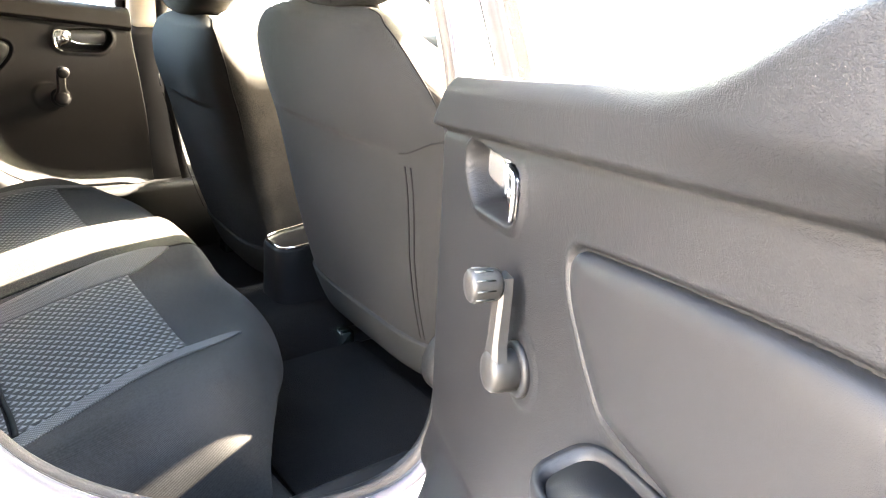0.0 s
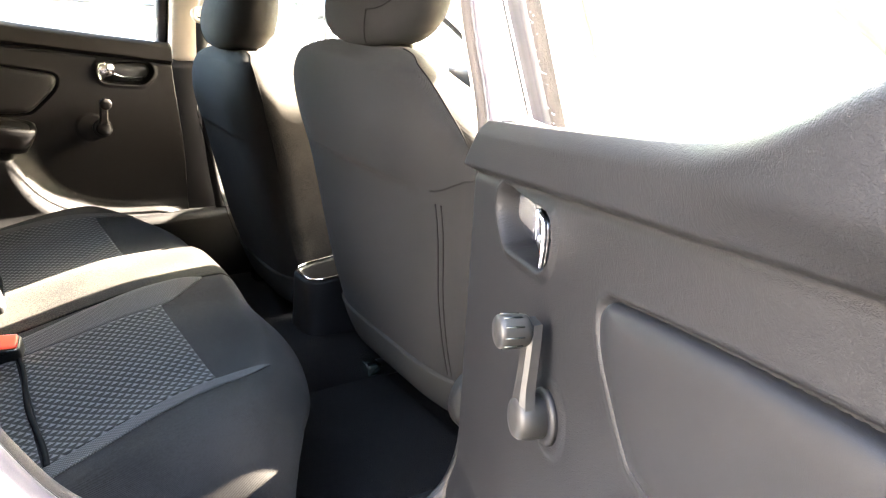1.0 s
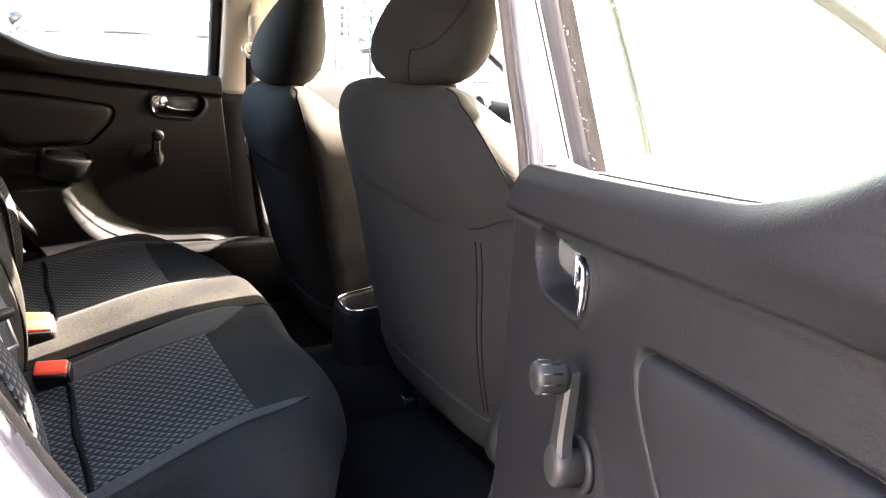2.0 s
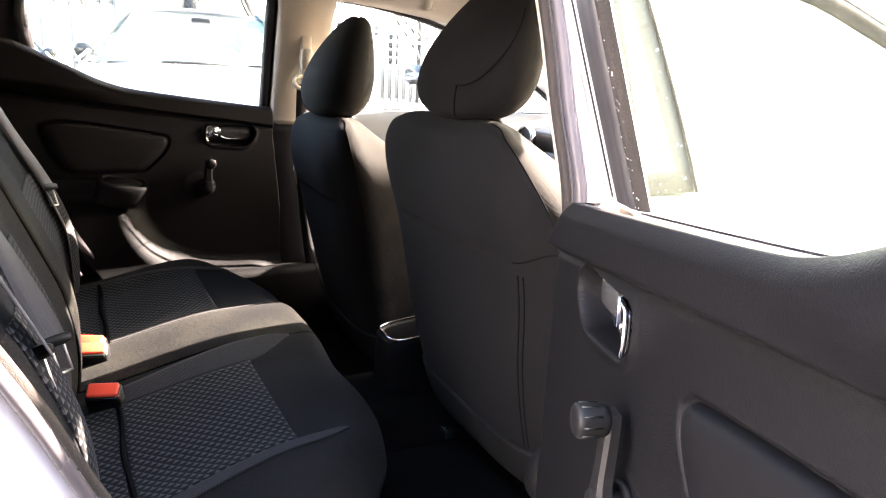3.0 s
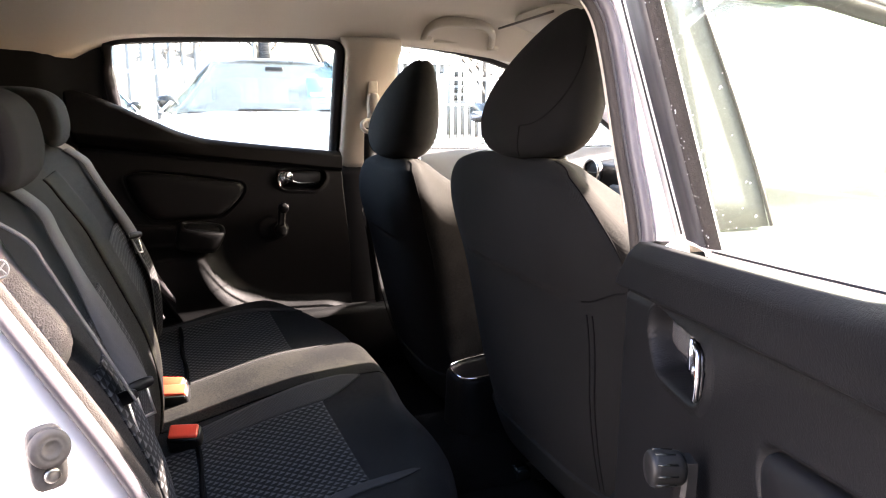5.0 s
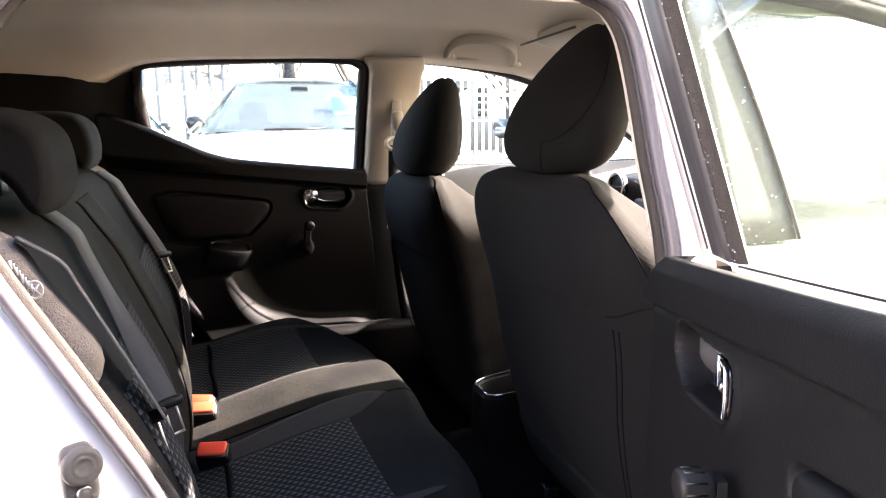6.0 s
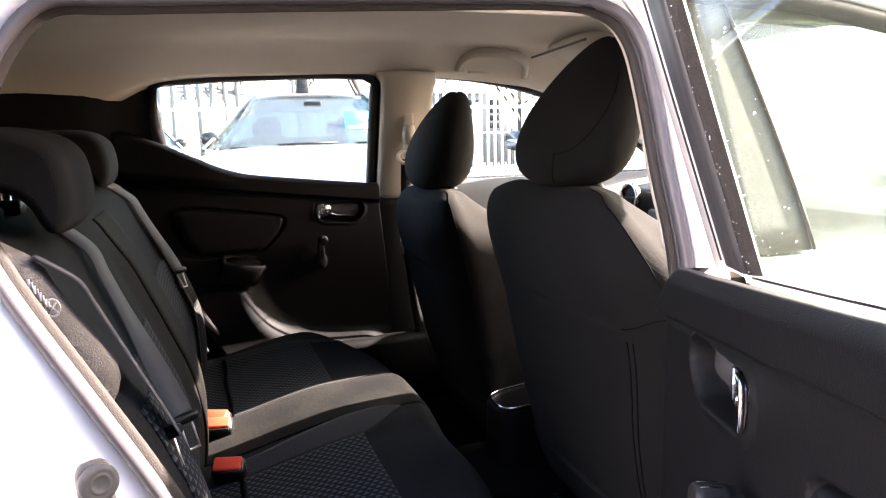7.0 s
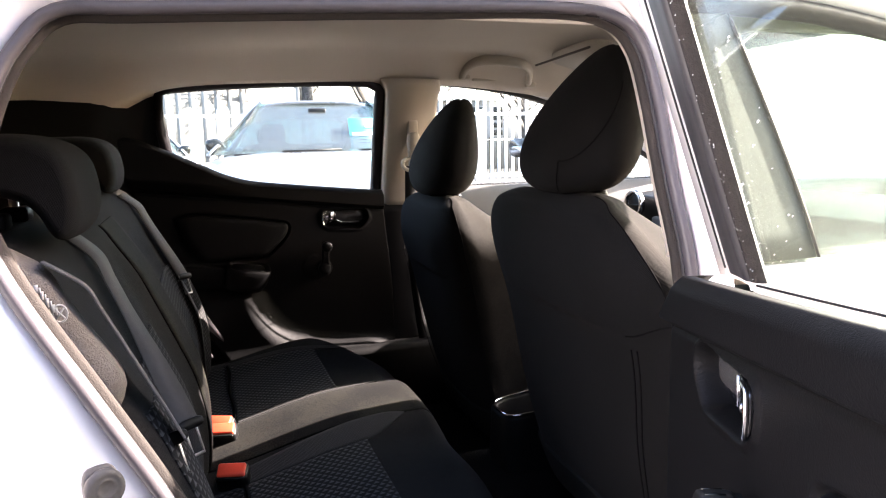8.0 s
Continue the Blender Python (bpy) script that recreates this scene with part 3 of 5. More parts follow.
part("far_quarter", block(-1.50, -0.70, 0.765, 0.80, 0.25, 1.26, 0.01), PAINT, car_body)
part("floor_pan", block(-1.5, 1.2, -0.72, 0.72, 0.17, 0.285, 0.01), PLASTIC, car_body)

dash = thing("dashboard", "black dashboard with silver-ringed round air vents", "dashboard")


def dash_point(u, v):
    y = -0.68 + 1.36 * u
    x = 1.30 - 0.45 * smooth(0, 0.55, v) - 0.02 * math.cos(y * 4) + 0.10 * smooth(0.62, 1.0, v)
    z = 0.955 - 0.02 * smooth(0.3, 0.55, v) - 0.36 * smooth(0.52, 1.0, v)
    return Vector((x, y, z))


part("dash_top", sheet(20, 40, dash_point, 0.03, Vector((0.3, 0, -0.9))), DOOR_SMOOTH, dash, "black dashboard top")
part("dash_panel", block(0.845, 0.87, 0.10, 0.545, 0.78, 0.875, 0.01), TRIM_GREY, dash, "light grey dashboard insert")
for y in (-0.60, 0.615):
    v = part("air_vent", lathe([(0.030, 0), (0.043, 0), (0.049, 0.008), (0.050, 0.018), (0.047, 0.024), (0.041, 0.024), (0.038, 0.016), (0.036, 0.006)], (0.842, y, 0.908), (-1, 0, 0.05), 32), CHROME, dash, "silver vent ring")
    part("vent_core", lathe([(0.036, 0), (0.037, 0.010), (0.030, 0.015), (0.012, 0.016)], (0.842, y, 0.908), (-1, 0, 0.05), 24), PLASTIC, v, "black vent core")
    part("vent_bar", block(0.822, 0.828, y - 0.034, y + 0.034, 0.904, 0.911, 0.002), GLOSS, v)
wheel = thing("steering_wheel", "black three-spoke steering wheel ahead of the driver's seat", "steering wheel")
m = pose(0.82, -0.36, 0.79, 0, -66, 0)
part("rim", tube([(0.178 * math.cos(k * math.pi / 20), 0.178 * math.sin(k * math.pi / 20), 0) for k in range(40)], 0.015, True, 10), PLASTIC, wheel, m=m)
part("boss", rings([[Vector((a, b, h)) for a, b in sup(24, 0.075 * k, 0.055 * k, 3)] for k, h in ((1, -0.03), (1, 0.005), (0.85, 0.02), (0.4, 0.026))]), PLASTIC, wheel, m=m)
for ang in (0, 180, 270):
    part("spoke", block(0.06, 0.175, -0.018, 0.018, -0.008, 0.008, 0.006), PLASTIC, wheel, m=m @ pose(0, 0, 0, 0, 0, ang))

# floor carpet with the tunnel
def floor_point(u, v):
    x = -0.60 + 1.75 * u
    y = -0.69 + 1.38 * v
    z = 0.315 + 0.075 * smooth(0.17, 0.09, abs(y)) + 0.05 * smooth(0.63, 0.68, abs(y)) + 0.006 * noise.noise((x * 7, y * 7, 0.3))
    return Vector((x, y, z))


carpet = tagged(part("floor", sheet(60, 60, floor_point, 0.01), CARPET), "black moulded carpet with a raised tunnel", "carpet", kind="structure")
part("felt_strip", sheet(16, 20, lambda u, v: Vector((-0.33 + 0.165 * u - 0.012 * v, -0.645 + 0.26 * v, 0.329 + 0.004 * noise.noise((u * 4, v * 5, 1.0)))), 0.006), CARPET_GREY, carpet, "grey felt strip under the bench")
mat = tagged(part("floor_mat", sheet(30, 30, lambda u, v: Vector((-0.16 + 0.34 * u, -0.58 + 0.40 * v, 0.330 + 0.006 * noise.noise((u * 4, v * 4, 2.0)))), 0.006), CARPET), "thin black carpet mat behind the driver's seat", "floor mat")

# far side: C pillar trim, rear shelf
def c_pillar(s):
    def f(u, v):
        z = 0.28 + 1.02 * v
        x0 = curve1([(0.28, -0.37), (0.45, -0.42), (0.60, -0.50), (0.75, -0.56), (0.95, -0.64), (1.08, -0.66), (1.30, -0.625)], z)
        if s < 0:
            x0 -= 0.15
        return Vector((x0 - 0.75 * u, s * (lean(z, 0.735) - 0.03 * smooth(0.05, 0.20, u) - 0.10 * u), z))

    part("c_pillar_trim", sheet(24, 30, f, 0.02, Vector((0, s, 0))), PLASTIC if s > 0 else CARPET_GREY, car_body, "black plastic rear pillar trim")


c_pillar(1)
c_pillar(-1)
part("rear_shelf", block(-1.32, -0.80, -0.62, 0.62, 0.90, 0.925, 0.008), CARPET_GREY, car_body, "grey felt rear shelf")


# ---- doors ----
HINGE = (0.051, -0.795)
OPEN = 69.2


def top_line(x):
    return curve1([(-0.76, 1.165), (-0.70, 1.152), (-0.625, 1.122), (-0.575, 1.098), (-0.525, 1.075), (-0.485, 1.056), (-0.45, 1.043), (-0.40, 1.030), (-0.27, 1.014), (-0.08, 0.994), (0.03, 0.983)], x)


def crease(x):
    return 0.928 - 0.116 * x


def card_rear(z):
    return curve1([(0.44, -0.44), (0.55, -0.52), (0.70, -0.60), (0.90, -0.685), (1.05, -0.74), (1.16, -0.75)], z)


def card_front(z):
    return 0.032 - 0.050 * smooth(0.925, 0.990, z)


INSERT = [(-0.318, 0.862), (-0.306, 0.888), (-0.312, 0.903), (-0.335, 0.909), (-0.44, 0.926), (-0.56, 0.941), (-0.608, 0.936), (-0.618, 0.918), (-0.598, 0.862), (-0.565, 0.815), (-0.535, 0.804), (-0.45, 0.806), (-0.385, 0.808), (-0.362, 0.818)]
insert_line = [(q.x, q.z) for q in spline([(x, 0, z) for x, z in INSERT], True, 5)]


HANDLE = [(-0.150, 0.935), (-0.197, 0.935), (-0.207, 0.925), (-0.210, 0.908), (-0.204, 0.893), (-0.188, 0.883), (-0.150, 0.880), (-0.110, 0.877), (-0.092, 0.882), (-0.074, 0.900), (-0.070, 0.918), (-0.080, 0.933), (-0.110, 0.935)]
handle_line = [(q.x, q.z) for q in spline([(x, 0, z) for x, z in HANDLE], True, 3)]


def in_shape(x, z, line):
    """Signed distance into a closed line."""
    best, n, c = 9.0, len(line), False
    for i in range(n):
        ax, az = line[i]
        bx, bz = line[(i + 1) % n]
        t = max(0.0, min(1.0, ((x - ax) * (bx - ax) + (z - az) * (bz - az)) / ((bx - ax) ** 2 + (bz - az) ** 2)))
        best = min(best, math.hypot(x - ax - t * (bx - ax), z - az - t * (bz - az)))
        if (az > z) != (bz > z) and x < (bx - ax) * (z - az) / (bz - az) + ax:
            c = not c
    return best if c else -best


POCKET = [(q.x, q.z) for q in spline([(-0.385, 0, 0.80), (-0.378, 0, 0.72), (-0.362, 0, 0.665), (-0.330, 0, 0.615), (-0.275, 0, 0.578), (-0.20, 0, 0.558), (-0.10, 0, 0.548), (0.06, 0, 0.545)], False, 4)]


def pocket_dist(x, z):
    """Distance behind the swept line where the card's lower part bulges out."""
    best = 9.0
    for (ax, az), (bx, bz) in zip(POCKET, POCKET[1:]):
        t = max(0.0, min(1.0, ((x - ax) * (bx - ax) + (z - az) * (bz - az)) / ((bx - ax) ** 2 + (bz - az) ** 2)))
        best = min(best, math.hypot(x - ax - t * (bx - ax), z - az - t * (bz - az)))
    edge = curve1([(-0.62, 1.5), (-0.385, 0.80), (-0.378, 0.72), (-0.362, 0.665), (-0.330, 0.615), (-0.275, 0.578), (-0.20, 0.558), (-0.10, 0.548), (0.06, 0.545)], x)
    return best if z < edge else -best


RELIEF = {}


def card_relief(x, z):
    """The card's relief, worked out once for both doors."""
    key = (round(x, 5), round(z, 5))
    if key not in RELIEF:
        RELIEF[key] = relief(x, z)
    return RELIEF[key]


def relief(x, z):
    """How far the door card stands inboard of its base plane."""
    h = 0.012
    s = z - crease(x)
    h += 0.015 * smooth(-0.001, 0.010, s) - 0.003 * math.exp(-(s / 0.005) ** 2)
    h += 0.022 * smooth(-0.36, -0.56, x) * smooth(0.0, 0.04, s)
    t = top_line(x) - z
    h -= 0.010 * max(0.0, 1 - t / 0.016) ** 2.0
    if -0.24 < x < -0.04 and 0.85 < z < 0.96:
        r = in_shape(x, z, handle_line)
        h -= 0.030 * smooth(-0.003, 0.006, r)
        h += 0.004 * smooth(-0.014, -0.002, r) * smooth(0.006, -0.002, r)
    hub = math.hypot(x + 0.237, z - 0.768)
    h += 0.002 * smooth(0.040, 0.030, hub)
    d = in_shape(x, z, insert_line) if (-0.65 < x < -0.28 and 0.78 < z < 0.96) else -1
    h -= 0.009 * math.exp(-(d / 0.0034) ** 2)
    h += 0.002 * smooth(-0.012, 0.0, d) * smooth(0.004, -0.001, d) + 0.006 * smooth(0.0, 0.02, d)
    if z < 0.77:
        h += 0.048 * smooth(-0.012, 0.075, pocket_dist(x, z)) * smooth(0.745, 0.695, z) * smooth(0.0, -0.10, x)
    h += 0.014 * smooth(0.786, 0.778, z + 0.10 * (x + 0.42)) * smooth(0.70, 0.755, z) * smooth(-0.37, -0.41, x)
    h += 0.012 * smooth(0.56, 0.50, z)
    edge = min(card_front(z) - x, x - card_rear(z))
    h -= 0.025 * max(0.0, 1 - edge / 0.012) ** 2
    h -= 0.02 * max(0.0, 1 - (z - 0.465) / 0.03) ** 2
    return h


CARD_Y = -0.690


def door_at(x, h, z):
    return Vector((x, CARD_Y + h, z))


def rear_door(name, label, m, open_door):
    d = thing(name, label, "car door")

    def card(u, v):
        z = 0.465 + (1.16 - 0.465) * v
        x = 0.03 - 0.75 * u
        for _ in range(4):
            zt = top_line(x)
            z = 0.465 + (zt - 0.465) * (1 - (1 - v) ** 1.15)
            front = card_front(z) if open_door else 0.002 - 0.023 * smooth(0.65, 0.98, z)
            x = front + (card_rear(z) - front) * u
        return door_at(x, card_relief(x, z), z)

    part("door_card", sheet(280, 250, card, 0.012, Vector((0, -1, 0))), DOOR_GRAIN, d, "grained black plastic door card", m=m)

    # smooth arm-rest insert
    c = Vector((-0.46, 0.870))
    loops = []
    for k, h in ((0.99, -0.004), (0.985, 0.008), (0.975, 0.012), (0.95, 0.0155), (0.90, 0.0185), (0.75, 0.0205), (0.5, 0.0205), (0.25, 0.0205), (0.05, 0.0205)):
        loops.append([door_at(c.x + (x - c.x) * k, h, c.y + (z - c.y) * k) for x, z in insert_line])
    part("armrest_insert", rings(loops), DOOR_SMOOTH, d, "smooth satin black insert", m=m)

    # pull cup
    px, pz = -0.428, 0.762
    loops = []
    for k, dz, e in ((0.86, -0.032, 3), (0.96, -0.016, 3), (1.0, 0.010, 3.5), (1.0, 0.020, 3.5), (0.95, 0.026, 3.5), (0.84, 0.0255, 3.5), (0.78, 0.020, 3.5), (0.74, -0.006, 3.5), (0.68, -0.024, 3)):
        loops.append([door_at(px + a * k + 0.35 * (dz - 0.02), 0.039 + b * k, pz + dz - 0.16 * a * k - 0.40 * b * k) for a, b in sup(36, 0.062, 0.028, e)])
    cup = part("pull_cup", rings(loops), DOOR_SMOOTH, d, "dark moulded pull cup", m=m)
    # inner skin in darker black, painting in the shade of the cup's hollow
    inner = []
    for k, dz in ((0.745, 0.0215), (0.72, 0.010), (0.70, -0.008), (0.64, -0.020), (0.50, -0.0225)):
        inner.append([door_at(px + a * k + 0.35 * (dz - 0.02), 0.039 + b * k, pz + dz - 0.16 * a * k - 0.40 * b * k) for a, b in sup(36, 0.062, 0.028, 3.5)])
    part("cup_shade", rings(inner), DULL_BLACK, cup, "inside of the cup with its shade in the colour", m=m)

    # inner handle: paddle, chrome loop
    hd = part("door_handle", block(-0.198, -0.074, CARD_Y - 0.021, CARD_Y - 0.016, 0.884, 0.936, 0.001), PLASTIC, d, "recessed inner door handle", m=m)
    part("paddle", slab([(-0.124 + a, 0.915 + b) for a, b in sup(24, 0.043, 0.017, 5)][::-1], lambda x, z: door_at(x, -0.013, z), 0.009, (0, 1, 0)), SATIN, hd, "dark grey lever plate", m=m)
    # chrome lever: a thin blade that swells into a flat grip with a bright rim
    blade = []
    for k in range(17):
        t = k / 16
        c = (-0.090 - 0.098 * t, -0.012 + 0.024 * t ** 1.4, 0.894 + 0.004 * t + 0.012 * smooth(0.5, 1.0, t))
        hh = 0.0030 + 0.0016 * t
        blade.append([door_at(c[0], c[1] + b * 0.0045, c[2] + a * hh) for a, b in sup(14, 1, 1, 2.6)])
    part("lever", rings(blade), DARK_CHROME, hd, "smoked chrome lever", m=m)
    GRIP = [(-0.168, 0.932), (-0.190, 0.933), (-0.203, 0.930), (-0.2075, 0.918), (-0.2080, 0.904), (-0.204, 0.891), (-0.190, 0.896), (-0.172, 0.904)]
    grip_line = [(q.x, q.z) for q in spline([(x, 0, z) for x, z in GRIP], True, 3)]
    grip_h = lambda x: 0.013 + 0.16 * (-0.168 - x)
    part("lever_grip", slab(grip_line, lambda x, z: door_at(x, grip_h(x) - 0.010, z), 0.008, (0, 1, 0)), DARK_CHROME, hd, "smoked chrome lever grip", m=m)
    part("lever_end", tube(spline([door_at(x, grip_h(x), z) for x, z in GRIP[1:6]], False, 5), 0.0027, n=10), CHROME, hd, "bright chrome rim of the lever", m=m)
    part("lever_post", tube([door_at(-0.169, 0.010, 0.932), door_at(-0.169, 0.010, 0.905)], 0.0026, n=8), CHROME, hd, m=m)

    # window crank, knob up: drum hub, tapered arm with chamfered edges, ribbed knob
    # same crank on both doors; the far one's colour is darkened for cabin shade
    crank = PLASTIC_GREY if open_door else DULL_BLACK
    hx, hz, kx, kz = (-0.238, 0.768, 0.014, 0.075) if open_door else (-0.209, 0.764, 0.006, 0.068)
    ck = part("window_crank", lathe([(0.025, 0.0), (0.025, 0.004), (0.0235, 0.006), (0.019, 0.0065)], door_at(hx, 0.013, hz), (0, 1, 0), 32), DOOR_SMOOTH, d, "round crank base", m=m)
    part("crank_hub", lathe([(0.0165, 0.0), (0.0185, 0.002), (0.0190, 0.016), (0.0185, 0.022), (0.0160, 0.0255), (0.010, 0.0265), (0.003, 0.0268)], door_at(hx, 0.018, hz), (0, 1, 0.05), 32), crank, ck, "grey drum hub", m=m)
    arm = []
    for k in range(15):
        t = k / 14
        w = 0.0105 + 0.0065 * (1 - smooth(0.0, 0.35, t)) - 0.0012 * smooth(0.85, 1.0, t)
        th = 0.0060 - 0.0010 * t
        arm.append([door_at(hx + kx * t + a, 0.0375 - 0.009 * t + b, hz + 0.004 + (kz + 0.004) * t) for a, b in ((-w, -th), (w, -th), (w, th * 0.45), (w * 0.62, th), (-w * 0.62, th), (-w, th * 0.45))])
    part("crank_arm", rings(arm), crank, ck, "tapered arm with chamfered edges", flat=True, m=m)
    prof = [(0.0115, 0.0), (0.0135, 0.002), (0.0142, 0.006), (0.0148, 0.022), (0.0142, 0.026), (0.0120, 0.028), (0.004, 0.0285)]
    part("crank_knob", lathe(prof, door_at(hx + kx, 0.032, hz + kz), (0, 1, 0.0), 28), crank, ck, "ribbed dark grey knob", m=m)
    for k in range(10):
        a = k * 2 * math.pi / 10
        part("knob_rib", tube([door_at(hx + kx + 0.0140 * math.cos(a), 0.040, hz + kz + 0.0140 * math.sin(a)), door_at(hx + kx + 0.0147 * math.cos(a), 0.056, hz + kz + 0.0147 * math.sin(a))], 0.0010, n=5), GLOSS, ck, m=m)

    # outer shell and window frame
    def shell(u, v):
        z = 0.34 + (1.0 - 0.34) * v
        x = 0.040 + (card_rear(max(0.45, z)) - 0.03 - 0.040) * u
        zt = min(1.0, top_line(x) - 0.005)
        z = 0.34 + (zt - 0.34) * v
        return Vector((x, -0.80 - 0.035 * math.sin(math.pi * v), z))

    part("door_skin", sheet(20, 16, shell, 0.02, Vector((0, 1, 0))), PAINT, d, "silver outer door skin", m=m)

    def edge_front(u, v):
        return Vector((0.040 - 0.006 * math.sin(math.pi * u), -0.80 + 0.098 * u, 0.36 + 0.59 * v))

    part("door_edge", sheet(6, 6, edge_front, 0.01, Vector((-1, 0, 0))), PAINT, d, m=m)
    waist = sheet(40, 4, lambda u, v: Vector((0.035 - 0.78 * u, -0.80 + 0.085 * v, min(top_line(0.035 - 0.78 * u), 1.3) - 0.024 - 0.02 * (1 - v))), 0.01, Vector((0, 0, -1)))
    part("waist_rail", waist, PAINT, d, "silver window ledge", m=m)
    glass_y = lambda z: -(lean(z, 0.752))
    frame_top = lambda x: curve1([(-0.70, 1.278), (-0.45, 1.296), (-0.15, 1.306), (-0.03, 1.300)], x)
    fx = -0.060 if open_door else -0.036
    part("waist_seal", tube([(-0.09 - 0.56 * k / 24, glass_y(1.0) + 0.012, top_line(-0.09 - 0.56 * k / 24) - 0.004) for k in range(25)], 0.0013, n=6), RUBBER, d, "black waist seal", m=m)

    def post(u, v):
        z = 0.98 + 0.32 * v
        return Vector((fx + (0.024 - fx) * u, glass_y(z) + 0.012 - 0.010 * math.sin(math.pi * u), z))

    part("frame_front", sheet(6, 10, post, 0.02, Vector((0, -1, 0))), PAINT if open_door else RUBBER, d, "window frame", m=m)
    run = [(fx + 0.004, glass_y(z) + 0.012, z) for z in [0.985 + 0.30 * k / 10 for k in range(11)]]
    if open_door:
        # satin frame rubber, hooked towards the cabin, with a flocked glass run and a fine seam on the paint
        trim_loops, run_loops, seam = [], [], []
        for k in range(17):
            z = 0.990 + 0.320 * k / 16
            y = glass_y(z) + 0.012
            trim_loops.append([(x, y + h, z) for x, h in ((-0.012, -0.010), (-0.013, -0.002), (-0.017, 0.0015), (-0.024, 0.0030), (-0.036, 0.0022), (-0.050, 0.0024), (-0.058, 0.0032), (-0.0640, 0.0022), (-0.0665, -0.001), (-0.0665, -0.010))])
            run_loops.append([(x, y + h, z) for x, h in ((-0.064, -0.012), (-0.065, -0.003), (-0.068, 0.0), (-0.071, -0.0005), (-0.074, -0.0025), (-0.076, -0.007), (-0.076, -0.012))])
            seam.append((0.0115, glass_y(max(z, 0.985)) + 0.0075, z))
        part("frame_trim", rings([[Vector(q) for q in l] for l in trim_loops], closed=False), FRAME_GREY, d, "satin grey rubber frame trim", m=m)
        flock = part("glass_run", rings([[Vector(q) for q in l] for l in run_loops], closed=False), FELT_SEAL, d, "black flocked glass run", m=m)
        part("frame_seam", tube(seam, 0.0016, n=6), RUBBER, d, "thin dark sealing line", m=m)
        dots = random.Random(8)
        for k in range(54):
            z = 0.975 + 0.29 * dots.random()
            x = -0.067 - 0.008 * dots.random()
            r = 0.0004 + 0.0005 * dots.random()
            part("water_drop", lathe([(r, 0), (r * 0.9, r * 0.4), (r * 0.4, r * 0.7)], (x, glass_y(z) + 0.0115 - 0.4 * max(0.0, -0.070 - x), z), (-0.2, 1, 0.3), 6), WHITE, flock, m=m)
        run = [(-0.078, glass_y(1.303) + 0.002, 1.303)]
    else:
        run.append((fx - 0.03, glass_y(1.303) + 0.012, 1.303))
    run += [(x, glass_y(frame_top(x)) + 0.012, frame_top(x)) for x in [-0.10 - 0.05 * k for k in range(11)]]
    run += [(-0.634, glass_y(1.28) + 0.012, 1.272), (-0.634, glass_y(1.2) + 0.012, 1.20), (-0.624, glass_y(1.1) + 0.012, 1.11)]
    part("glass_run", tube(run, 0.0105 if open_door else 0.016, n=10), RUBBER, d, "black glass run channel", m=m)
    part("frame_top", tube([(x, glass_y(frame_top(x)) - 0.004, frame_top(x) + 0.026) for x in [0.02 - 0.05 * k for k in range(14)]], 0.022, n=10), PAINT, d, "silver upper frame", m=m)

    def sail(u, v):
        z = 1.09 + 0.20 * v
        return Vector((-0.632 - 0.11 * u, glass_y(z) + 0.016, z - 0.02 * u * v + 0.03 * u * (1 - v)))

    part("frame_rear", sheet(6, 8, sail, 0.03, Vector((0, -1, 0))), PLASTIC, d, "black rear frame panel", m=m)

    def pane(u, v):
        x = -0.03 - 0.61 * u
        z0, z1 = top_line(x) - 0.02, frame_top(x) + 0.002
        z = z0 + (z1 - z0) * v
        return Vector((x, glass_y(z), z))

    g = part("window_pane", sheet(24, 8, pane, 0.004, Vector((0, -1, 0))), PANE_DUSTY if open_door else PANE, d, "clear side window glass", m=m)
    g.visible_shadow = False
    if open_door:
        rng = random.Random(4)
        for k in range(46):
            z = 0.99 + 0.24 * rng.random() ** 1.3
            x = -0.078 - 0.10 * rng.random() ** 1.6
            r = 0.0005 + 0.0011 * rng.random() ** 2
            part("water_drop", lathe([(r, 0), (r * 0.9, r * 0.35), (r * 0.4, r * 0.6)], (x, glass_y(z) + 0.0005, z), (0, 1, 0.3), 8), WHITE, g, m=m)
    return d


swing = Matrix.Translation((HINGE[0], HINGE[1], 0)) @ pose(0, 0, 0, 0, 0, OPEN) @ Matrix.Translation((-HINGE[0], -HINGE[1], 0))
rear_door("rear_door", "open rear door with grained black card, window crank and chrome handle", swing, True)
rear_door("rear_door", "closed far rear door with black card, crank and chrome handle", Matrix.Diagonal((1, -1, 1, 1)), False)

# door striker on the near jamb
BUMPER = material("grey_rubber", (0.055, 0.050, 0.048), 0.7, vary=0.2, scale=40.0)
striker = thing("door_striker", "grey rubber door stop with a cross-head screw on the painted jamb", "striker")
sn = Vector((0.45, -0.85, 0.1)).normalized()
sm = Matrix.Translation((-0.645, -0.790, 0.838)) @ Matrix.Scale(0.8, 4) @ sn.to_track_quat("Z", "Y").to_matrix().to_4x4()
part("plate", rings([[Vector((a * k, b * k, h)) for a, b in sup(20, 0.018, 0.034, 4)] for k, h in ((1, -0.004), (1, 0.003), (0.9, 0.005))]), BUMPER, striker, "grey rubber base plate", m=sm)
part("bumper", lathe([(0.0195, 0.0), (0.0205, 0.006), (0.0195, 0.011), (0.014, 0.0125), (0.0125, 0.0115), (0.011, 0.0125), (0.0085, 0.0125), (0.0075, 0.0115), (0.003, 0.0112)], (0, 0.012, 0.004), (0, 0, 1), 32), BUMPER, striker, "black rubber bumper", m=sm)
